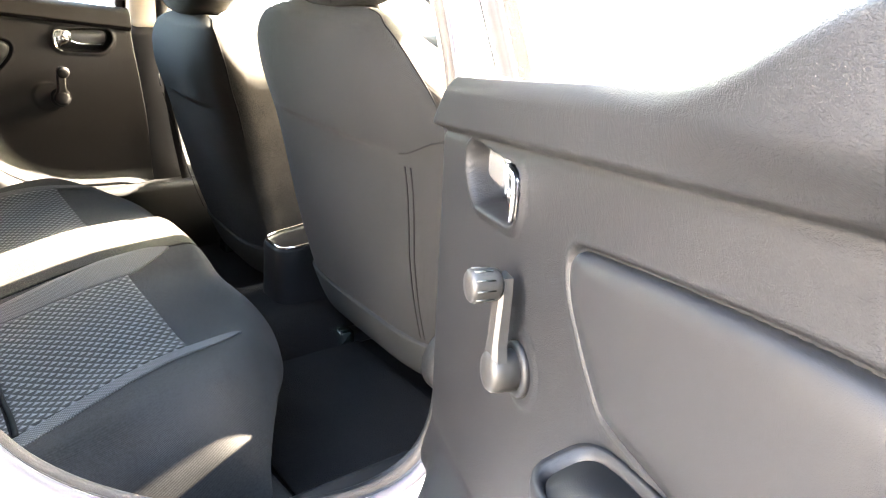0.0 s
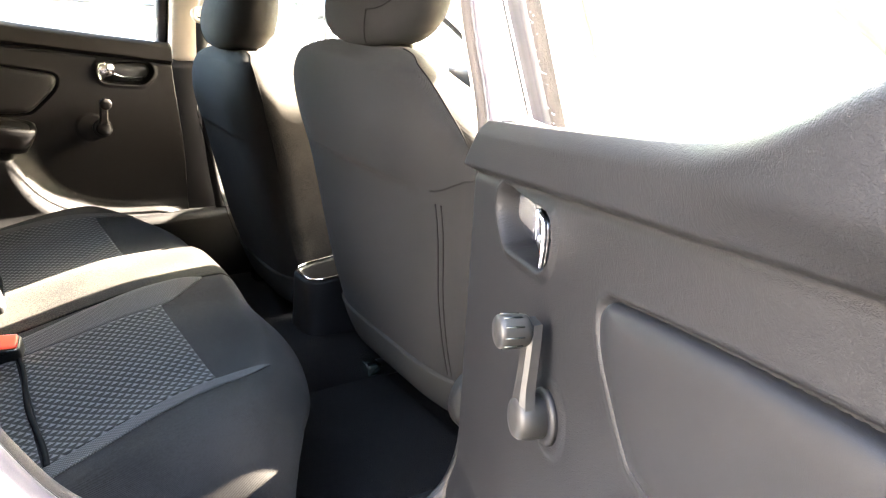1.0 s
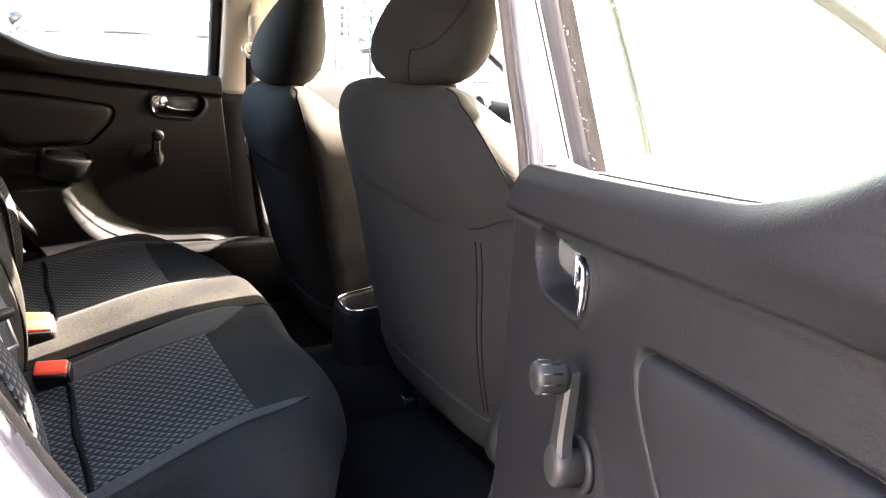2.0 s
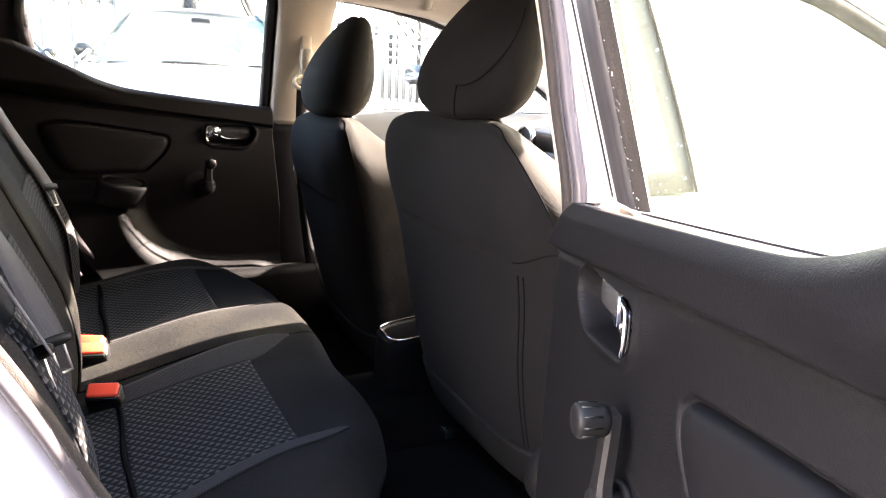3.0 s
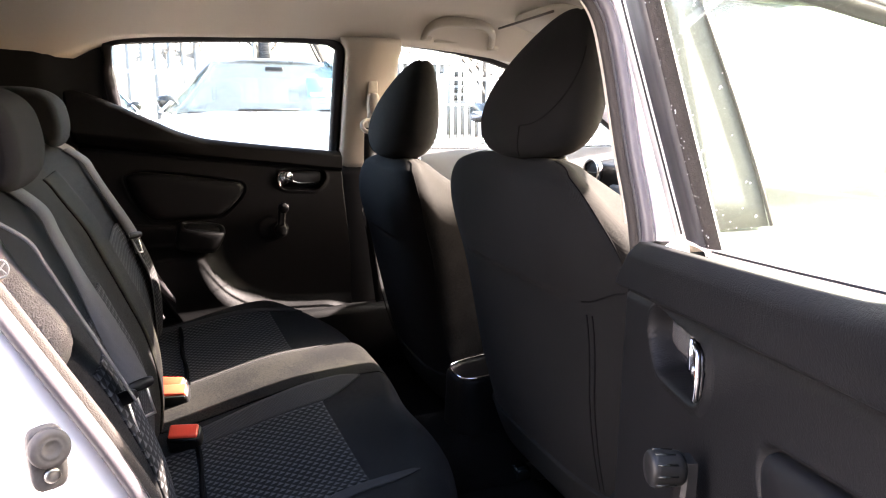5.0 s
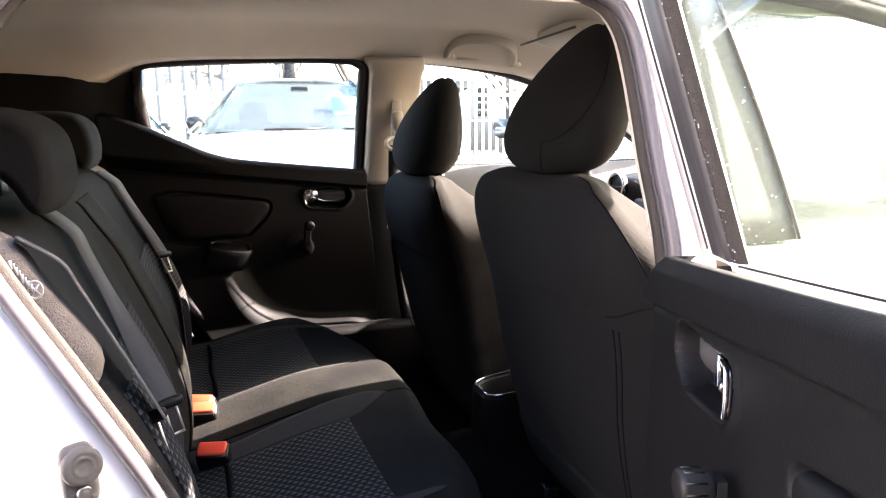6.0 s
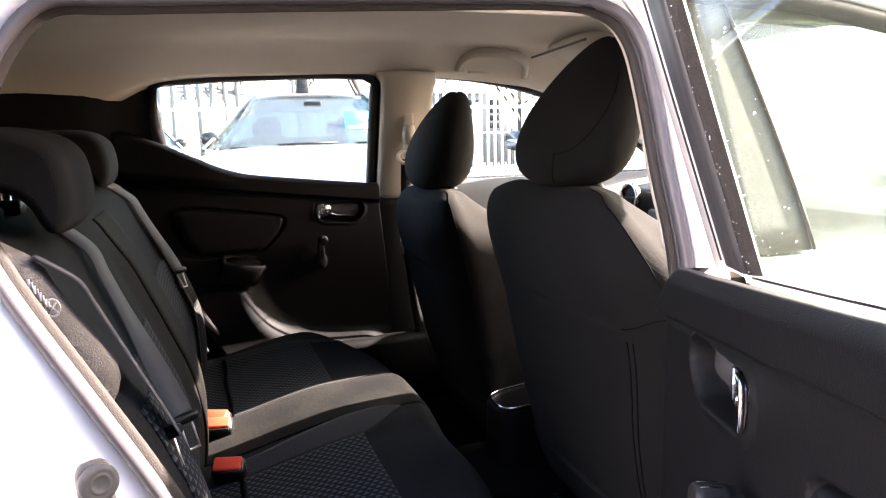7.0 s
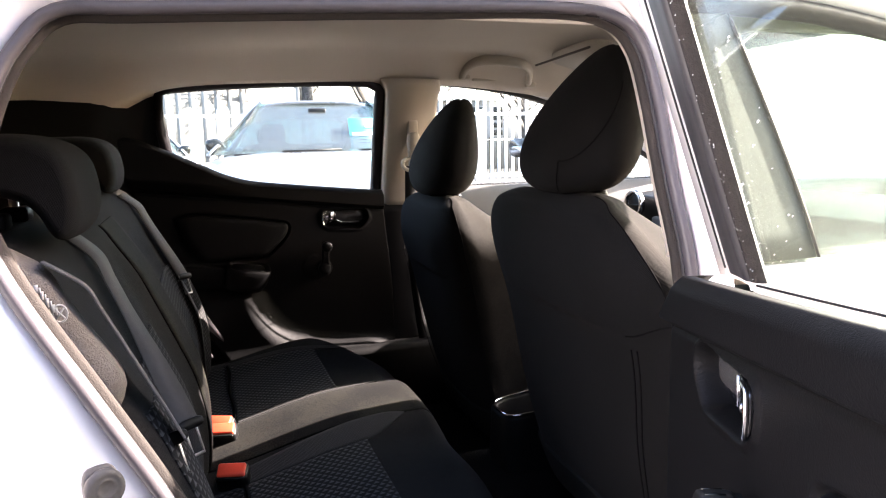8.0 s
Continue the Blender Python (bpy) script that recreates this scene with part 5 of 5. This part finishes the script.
# front belt on the far pillar
fb = thing("front_seat_belt", "beige height adjuster and belt loop on the pillar", "seat belt")
part("adjuster_track", block(0.045, 0.075, 0.607, 0.625, 1.06, 1.24, 0.004), TRIM, fb, "beige adjuster track")
part("adjuster", rings([[Vector((0.060 + a * k, 0.607 - h + 0.07 * (1.12 - 1.12), 1.13 + c * k)) for a, c in sup(20, 0.018, 0.030, 3)] for k, h in ((1, -0.01), (1, 0.006), (0.85, 0.012))]), TRIM, fb, "beige belt adjuster")
part("belt_loop", tube([(0.045 + 0.022 * math.cos(k * math.pi / 10), 0.600 + 0.01 * math.sin(k * math.pi / 10), 1.065 + 0.017 * math.sin(k * math.pi / 10)) for k in range(20)], 0.006, True, 8), TRIM, fb, "beige belt loop")
part("webbing", ribbon([(0.055, 0.612, 1.06), (0.060, 0.64, 0.90), (0.075, 0.655, 0.70), (0.10, 0.655, 0.50)], (0.95, 0.1, 0), 0.044, 0.0012), WEB_BLACK, fb)
part("belt_anchor", block(0.085, 0.125, 0.632, 0.650, 0.425, 0.47, 0.006), PLASTIC_GREY, fb, "grey belt anchor cap")

# grab handle on the far roof rail
grab = thing("grab_handle", "beige folding grab handle on the roof rail", "grab handle")
pts = spline([(0.206, 0.578, 1.322), (0.210, 0.545, 1.345), (0.236, 0.512, 1.357), (0.30, 0.500, 1.358), (0.365, 0.510, 1.350), (0.404, 0.540, 1.334), (0.420, 0.578, 1.305)], False, 6)
part("handle_bar", tube(pts, 0.0105, n=14, flat=1.6), TRIM, grab, "beige handle bar")
for x, z in ((0.215, 1.330), (0.430, 1.310)):
    part("handle_foot", block(x - 0.018, x + 0.018, 0.575, 0.602, z - 0.022, z + 0.022, 0.008), TRIM, grab)
part("handle_pocket", block(0.24, 0.405, 0.583, 0.600, 1.305, 1.338, 0.006), TRIM, grab)
VISOR_BROWN = material("brown_visor_piping", (0.085, 0.068, 0.055), 0.7, vary=0.1)
visor = thing("sun_visor", "beige folded sun visor under the headliner", "sun visor")
visor_edge = [(0.372 - 0.055 * k / 10, 0.430 - 0.38 * k / 10, 1.336) for k in range(11)]
part("visor_edge", tube(visor_edge, 0.0032, n=8), VISOR_BROWN, visor, "dark hinge line of the visor")
part("visor_flap", rings([[Vector((0.450 + 0.03 * b + a * 0.080, 0.245 + b * 0.19, 1.338 - 0.02 * a + h)) for a, b in sup(32, 1, 1, 4)] for h in (-0.008, 0.0, 0.006)]), TRIM, visor)

# safety label on the near side bolster: pictogram and bars
tag = thing("safety_label", "white printed safety pictogram on the side bolster", "label")
PRINT = material("worn_white_print", (0.42, 0.41, 0.39), 0.8, vary=0.25, scale=60.0)
for k in range(4):
    x, z = -0.704 + 0.0042 * k, 1.003 - 0.0068 * k
    part("print_bar", block(x, x + 0.0030, -0.6680, -0.6650, z - 0.0085 + 0.001 * (k % 2), z), PRINT, tag)
    part("print_bar", block(x + 0.0036, x + 0.0050, -0.6680, -0.6650, z - 0.0100, z - 0.003), PRINT, tag)
part("print_ring", tube([(-0.6845 + 0.0065 * math.cos(k * math.pi / 12), -0.6665, 0.9735 + 0.0085 * math.sin(k * math.pi / 12)) for k in range(24)], 0.0010, True, 5), PRINT, tag)
part("print_slash", tube([(-0.6885, -0.6665, 0.968), (-0.6805, -0.6665, 0.979)], 0.0009, n=5), PRINT, tag)
part("print_slash", tube([(-0.6890, -0.6665, 0.979), (-0.6800, -0.6665, 0.968)], 0.0009, n=5), PRINT, tag)


# ---- the car park ----
BODY_GREY = material("parked_car_paint", (0.20, 0.205, 0.215), 0.3, metal=0.4, vary=0.04, coat=0.8)
BODY_WHITE = material("white_car_paint", (0.78, 0.78, 0.78), 0.25, vary=0.03, coat=0.8)
GALV = material("galvanised_steel", (0.72, 0.72, 0.71), 0.55, metal=0.1, vary=0.2)
BARK = material("bark", (0.045, 0.038, 0.032), 0.9, vary=0.3, grain=0.01, grain_scale=60.0)
CYAN = material("cyan_card", (0.10, 0.58, 0.64), 0.6, vary=0.04)
HEDGE = material("yellow_green_leaves", (0.16, 0.20, 0.04), 0.8, vary=0.4, scale=20.0)
CLAD = material("grey_cladding", (0.20, 0.194, 0.182), 0.7, vary=0.2, scale=1.0)
TYRE = material("tyre_rubber", (0.02, 0.02, 0.02), 0.85, vary=0.2)
# the pale film paints reflected sky onto the parked cars' glass
PANE_CAR = pane_material("parked_car_glass", (0.36, 0.50, 0.52), 0.05, (0.80, 0.83, 0.83))


def parked_car(label, paint, m):
    """A hatchback: x across, nose towards -y, wheels on the ground."""
    c = thing("parked_car", label, "car", "parked cars")

    def hood(u, v):
        x = -0.92 + 1.84 * u
        y = -1.95 + 1.25 * v
        return Vector((x, y + 0.26 * (x / 0.92) ** 2 * (1 - v), 0.80 + 0.24 * v ** 0.7 - 0.07 * (x / 0.92) ** 6))

    part("bonnet", sheet(20, 20, hood, 0.03, Vector((0, 0, -1))), paint, c, m=m)
    lower = []
    for y, w, z1 in ((-2.02, 0.62, 0.62), (-1.95, 0.76, 0.76), (-1.6, 0.89, 0.82), (-0.7, 0.92, 0.96), (0.6, 0.90, 1.0), (1.6, 0.87, 1.0), (1.95, 0.80, 0.95)):
        lower.append([Vector((a * w, y, 0.22 + (z1 - 0.22) * (b * 0.5 + 0.5))) for a, b in sup(28, 1, 1, 5)])
    part("body", rings(lower), paint, c, "painted lower body", m=m)
    part("cowl", block(-0.70, 0.70, -0.74, -0.66, 1.015, 1.035, 0.008), PLASTIC, c, "black wiper cowl", m=m)
    for x in (-0.35, 0.25):
        part("wiper", tube([m @ Vector((x, -0.70, 1.045)), m @ Vector((x + 0.45, -0.66, 1.052))], 0.008, n=6), PLASTIC, c)

    def roof(u, v):
        x = -0.47 + 0.94 * u
        y = 0.14 + 1.45 * v
        return Vector((x, y, 1.455 + 0.02 * math.sin(math.pi * v) - 0.05 * (x / 0.47) ** 4 - 0.08 * v ** 3))

    part("roof", sheet(14, 14, roof, 0.03, Vector((0, 0, -1))), paint, c, m=m)

    def screen(u, v):
        x = -1 + 2 * u
        return Vector((x * (0.86 - 0.40 * v), -0.68 + 0.86 * v + 0.10 * (1 - v) * x * x, 1.03 + 0.41 * v))

    g = part("windscreen", sheet(14, 10, screen, 0.006, Vector((0, 0.3, -0.9))), PANE_CAR, c, "tinted windscreen", m=m)
    g.visible_shadow = False
    for s in (-1, 1):
        part("a_pillar", tube([m @ Vector((s * (0.89 - 0.42 * k / 6), -0.60 + 0.80 * k / 6, 1.02 + 0.42 * k / 6)) for k in range(7)], 0.017, n=8), paint, c)
        part("screen_edge", tube([m @ Vector((s * (0.862 - 0.405 * k / 6), -0.585 + 0.775 * k / 6, 1.03 + 0.42 * k / 6)) for k in range(7)], 0.009, n=6), GLOSS, c, "dark windscreen edge")
        part("side_pillar", tube([m @ Vector((s * 0.78, 0.75, 0.98)), m @ Vector((s * 0.47, 0.72, 1.42))], 0.03, n=8), paint, c)
        part("side_glass", sheet(6, 4, lambda u, v, s=s: Vector((s * (0.79 - 0.31 * v), -0.45 + 0.45 * v + 1.8 * u * (1 - 0.3 * v), 1.0 + 0.43 * v)), 0.006, Vector((-s, 0, 0))), PANE_CAR, c, m=m)
        part("mirror", rings([[Vector((s * (0.835 + 0.03 * b) + a * 0.075 * k * (1 - 0.25 * b), -0.42 + 0.8 * h, 1.098 + b * 0.050 * k - 0.010 * s * a)) for a, b in sup(16, 1, 1, 3)] for k, h in ((0.6, -0.06), (0.95, -0.02), (1, 0.05), (0.95, 0.06))]), GLOSS, c, "black mirror shell", m=m)
        part("mirror_stalk", tube([m @ Vector((s * 0.80, -0.42, 1.03)), m @ Vector((s * 0.88, -0.40, 1.06))], 0.02, n=8), GLOSS, c)
        part("headlight", rings([[Vector((s * 0.66 + a * 0.14 * k, -1.93 + 0.10 * abs(s * 0.66 + a * 0.14 - 0) - h, 0.70 + b * 0.07 * k)) for a, b in sup(16, 1, 1, 2.6)] for k, h in ((1, -0.05), (1, 0.0), (0.8, 0.03))]), CHROME, c, "clear headlight", m=m)
        for y in (-1.25, 1.25):
            w = part("wheel", lathe([(0.16, -0.10), (0.30, -0.10), (0.315, -0.06), (0.315, 0.06), (0.30, 0.10), (0.20, 0.10), (0.18, 0.07)], (s * 0.78, y, 0.315), (s, 0, 0), 28), TYRE, c, "black tyre", m=m)
            part("rim", lathe([(0.19, 0.06), (0.185, 0.09), (0.06, 0.08), (0.03, 0.09)], (s * 0.78, y, 0.315), (s, 0, 0), 20), GALV, w, m=m)
        part("front_seat", rings([[Vector((s * 0.36 + a * 0.22 * k, 0.25 + 0.25 * (z - 0.7) + b * 0.07 * k, z)) for a, b in sup(16, 1, 1, 3)] for z, k in ((0.6, 1), (0.9, 1.05), (1.08, 0.9), (1.12, 0.45), (1.15, 0.5), (1.22, 0.5), (1.27, 0.4))]), PLASTIC, c, "dark front seat", m=m)
    part("tailgate", block(-0.70, 0.70, 1.62, 1.72, 0.95, 1.08, 0.03), paint, c, m=m)
    rg = part("rear_window", sheet(10, 6, lambda u, v: Vector(((2 * u - 1) * (0.66 - 0.14 * v), 1.68 - 0.16 * v, 1.07 + 0.31 * v)), 0.006, Vector((0, -1, 0))), PANE_CAR, c, "tinted rear window", m=m)
    rg.visible_shadow = False
    part("rear_bench", block(-0.62, 0.62, 0.95, 1.10, 0.70, 1.10, 0.05, 3), PLASTIC, c, "dark rear bench", m=m)
    for hx in (-0.36, 0.36):
        part("rear_headrest", block(hx - 0.12, hx + 0.12, 1.02, 1.11, 1.11, 1.25, 0.035, 3), PLASTIC, c, "dark rear headrest", m=m)
    part("dash", block(-0.68, 0.68, -0.52, -0.20, 0.86, 1.02, 0.04), PLASTIC, c, m=m)
    part("inner_mirror", block(-0.075, 0.075, 0.0, 0.03, 1.34, 1.385, 0.014, 3), PLASTIC, c, m=m)
    part("steering_wheel", tube([m @ Vector((0.36 + 0.18 * math.cos(k * math.pi / 12), -0.12 + 0.06 * math.sin(k * math.pi / 12), 1.0 + 0.16 * math.sin(k * math.pi / 12))) for k in range(24)], 0.015, True, 6), PLASTIC, c)
    part("grille", block(-0.45, 0.45, -2.045, -2.0, 0.42, 0.56, 0.01), GLOSS, c, m=m)
    return c


parked_car("grey-silver hatchback parked nose-on with a cyan card in its windscreen", BODY_GREY, pose(0.46, 4.75, 0, 0, 0, -3) @ Matrix.Diagonal((1, 1, 1.035, 1)))
card = thing("price_card", "cyan and white sales card behind the windscreen", "sign")
cm_ = pose(0.46, 4.75, 0, 0, 0, -3) @ pose(0.36, -0.40, 1.20, 62, 0, 0)
part("card_board", block(-0.15, 0.19, -0.19, 0.15, -0.002, 0.002), CYAN, card, m=cm_)
part("card_sheet", block(-0.13, 0.18, -0.18, 0.02, 0.003, 0.005), WHITE, card, m=cm_)
part("card_bar", block(-0.02, 0.15, 0.060, 0.080, 0.003, 0.006), WHITE, card, m=cm_)
for k in range(3):
    part("card_bar", block(-0.08, 0.08 - 0.02 * k, -0.02 - 0.03 * k, -0.012 - 0.03 * k, 0.006, 0.008), PLASTIC_GREY, card, m=cm_)
parked_car("white hatchback parked beside the grey one", BODY_WHITE, pose(-1.48, 8.1, 0, 0, 0, -3))

# palisade fence
fence = thing("palisade_fence", "pale galvanised steel palisade fence behind the cars", "fence")
FY = 12.0
pale = rings([[Vector((a, b, z)) for a, b in ((-0.034, 0.0), (-0.02, -0.012), (0.02, -0.012), (0.034, 0.0), (0.02, 0.004), (-0.02, 0.004))] for z in (0.08, 1.73)] + [[Vector((a * 0.1, b * 0.1, 1.81)) for a, b in ((-0.034, 0.0), (-0.02, -0.012), (0.02, -0.012), (0.034, 0.0), (0.02, 0.004), (-0.02, 0.004))]])
first = part("pale", pale, GALV, fence, "pointed steel pale", flat=True)
first.location = (-6.0, FY, 0)
for k in range(1, 110):
    o = new("pale", first.data)
    o.parent = fence
    o.location = (-6.0 + 0.155 * k, FY + 0.004 * math.sin(k * 2.1), 0.01 * math.sin(k * 1.3))
    if o.location.x > 3.3:
        o.scale.z = 1.17
for z in (0.42, 1.66):
    part("fence_rail", block(-6.2, 11.2, FY + 0.006, FY + 0.05, z - 0.03, z + 0.03), GALV, fence)
for k in range(7):
    part("fence_post", block(-6.1 + 2.75 * k, -6.0 + 2.75 * k, FY + 0.05, FY + 0.15, 0.0, 1.75), GALV, fence)

# far wall with ribbed cladding, hedge, bare trees, post
hall = thing("industrial_building", "grey clad building behind the fence", "building")
part("wall", block(-9.0, 1.1, 21.0, 28.0, 0.0, 4.6), CLAD, hall)
for k in range(28):
    part("cladding_rib", block(-8.9 + 0.36 * k, -8.75 + 0.36 * k, 20.95, 21.0, 0.0, 4.6), CLAD, hall)
shed = thing("low_building", "low grey clad building beyond the railing", "building")
part("wall", block(8.4, 15.0, 25.0, 31.0, 0.0, 2.7), CLAD, shed)
for k in range(4):
    part("window", block(9.75, 10.35, 24.96, 25.02, 1.34 + 0.30 * k, 1.54 + 0.30 * k, 0.01), GLOSS, shed, "dark louvre window")
    part("window", block(10.75, 11.15, 24.96, 25.02, 1.34 + 0.30 * k, 1.54 + 0.30 * k, 0.01), GLOSS, shed, "dark louvre window")
part("roof", block(8.3, 15.1, 24.8, 31.2, 2.7, 2.82, 0.02), GALV, shed, "pale flat roof edge")
hedge = bmesh.new()
rng = random.Random(11)
for k in range(1500):
    c = Vector((4.2 + 3.0 * rng.random(), 19.0 + 1.2 * rng.random(), 0.15 + 0.85 * rng.random() ** 0.8))
    a = Vector((rng.uniform(-1, 1), rng.uniform(-1, 1), rng.uniform(-1, 1))).normalized() * 0.06
    b = a.orthogonal().normalized() * 0.035
    hedge.faces.new([hedge.verts.new(c + q) for q in (-a, b, a, -b)])
tagged(part("hedge", hedge, HEDGE, flat=True), "low yellow-green hedge behind the fence", "hedge", kind="stuff")


def bare_tree(x, y, h, seed, label):
    t = thing("bare_tree", label, "tree", "bare trees")
    rng = random.Random(seed)
    parts_ = []

    def limb(p, d, length, r, depth):
        pts = [p]
        for k in range(5):
            d = (d + Vector((rng.uniform(-1, 1), rng.uniform(-1, 1), rng.uniform(-0.9, 0.5))) * 0.16).normalized()
            p = p + d * length / 5
            pts.append(p)
        parts_.append((pts, r, depth))
        if depth:
            for k in range(4 if depth > 1 else 5):
                q = pts[rng.randint(2, 5)]
                nd = (d + Vector((rng.uniform(-1, 1), rng.uniform(-1, 1), rng.uniform(-0.7, 0.6))) * 0.9).normalized()
                limb(q, nd, length * rng.uniform(0.5, 0.75), r * 0.5, depth - 1)

    limb(Vector((x, y, 0)), Vector((0, 0, 1)), h * 0.5, 0.16, 4)
    trunk = parts_[0]
    part("trunk", tube(trunk[0], lambda q: 0.17 - 0.05 * q, n=10), BARK, t)
    crown = bmesh.new()
    for pts, r, depth in parts_[1:]:
        prev = None
        for i, q in enumerate(pts):
            rr = max(0.016, r * (1 - 0.12 * i))
            ring = [crown.verts.new(q + Vector((math.cos(k * 2.094), math.sin(k * 2.094), 0.3 * math.sin(k * 2.094 + 1))) * rr) for k in range(3)]
            if prev:
                for k in range(3):
                    crown.faces.new((prev[k], prev[(k + 1) % 3], ring[(k + 1) % 3], ring[k]))
            prev = ring
    part("crown", crown, BARK, t, "bare twigs and limbs")


bare_tree(4.9, 20.5, 7.5, 3, "leafless tree with drooping twigs behind the fence")
bare_tree(2.9, 22.5, 7.0, 8, "leafless slender tree behind the fence")
bare_tree(9.0, 18.6, 6.6, 5, "leafless broad tree behind the fence")
# low black railing in front of the trees
railing = thing("black_railing", "low black steel railing beyond the fence", "railing")
bar = part("railing_bar", block(-0.014, 0.014, -0.014, 0.014, 0.05, 1.25), GLOSS, railing, flat=True)
bar.location = (2.4, 18.1, 0)
for k in range(1, 56):
    o = new("railing_bar", bar.data)
    o.parent = railing
    o.location = (2.4 + 0.115 * k, 18.1, 0)
for z in (0.15, 1.15):
    part("railing_rail", block(2.3, 8.9, 18.08, 18.12, z - 0.02, z + 0.02), GLOSS, railing)
post = thing("sign_post", "tapered dark square post beyond the fence", "post")
part("post_shaft", rings([[Vector((2.50 + a * w, 18.75 + b * w, z)) for a, b in sup(16, 1, 1, 6)] for z, w in ((0.0, 0.20), (2.35, 0.165), (2.95, 0.14), (2.96, 0.12))]), PLASTIC_GREY, post)
part("post_stripe", block(2.20, 2.275, 18.6, 18.9, 0.0, 2.95, 0.01), CLAD, post, "pale grey-green side plate")
van = thing("white_van", "plain white van standing behind the fence", "van")
part("van_body", block(2.2, 4.1, 12.6, 15.0, 0.35, 1.05, 0.10, 4), BODY_WHITE, van)
part("van_bumper", block(2.25, 4.05, 12.52, 12.62, 0.35, 0.50, 0.03), PLASTIC_GREY, van)
for x in (2.55, 3.75):
    part("wheel", lathe([(0.1, -0.1), (0.30, -0.1), (0.31, 0.0), (0.30, 0.1), (0.1, 0.1)], (x, 13.4, 0.31), (1, 0, 0), 20), TYRE, van)
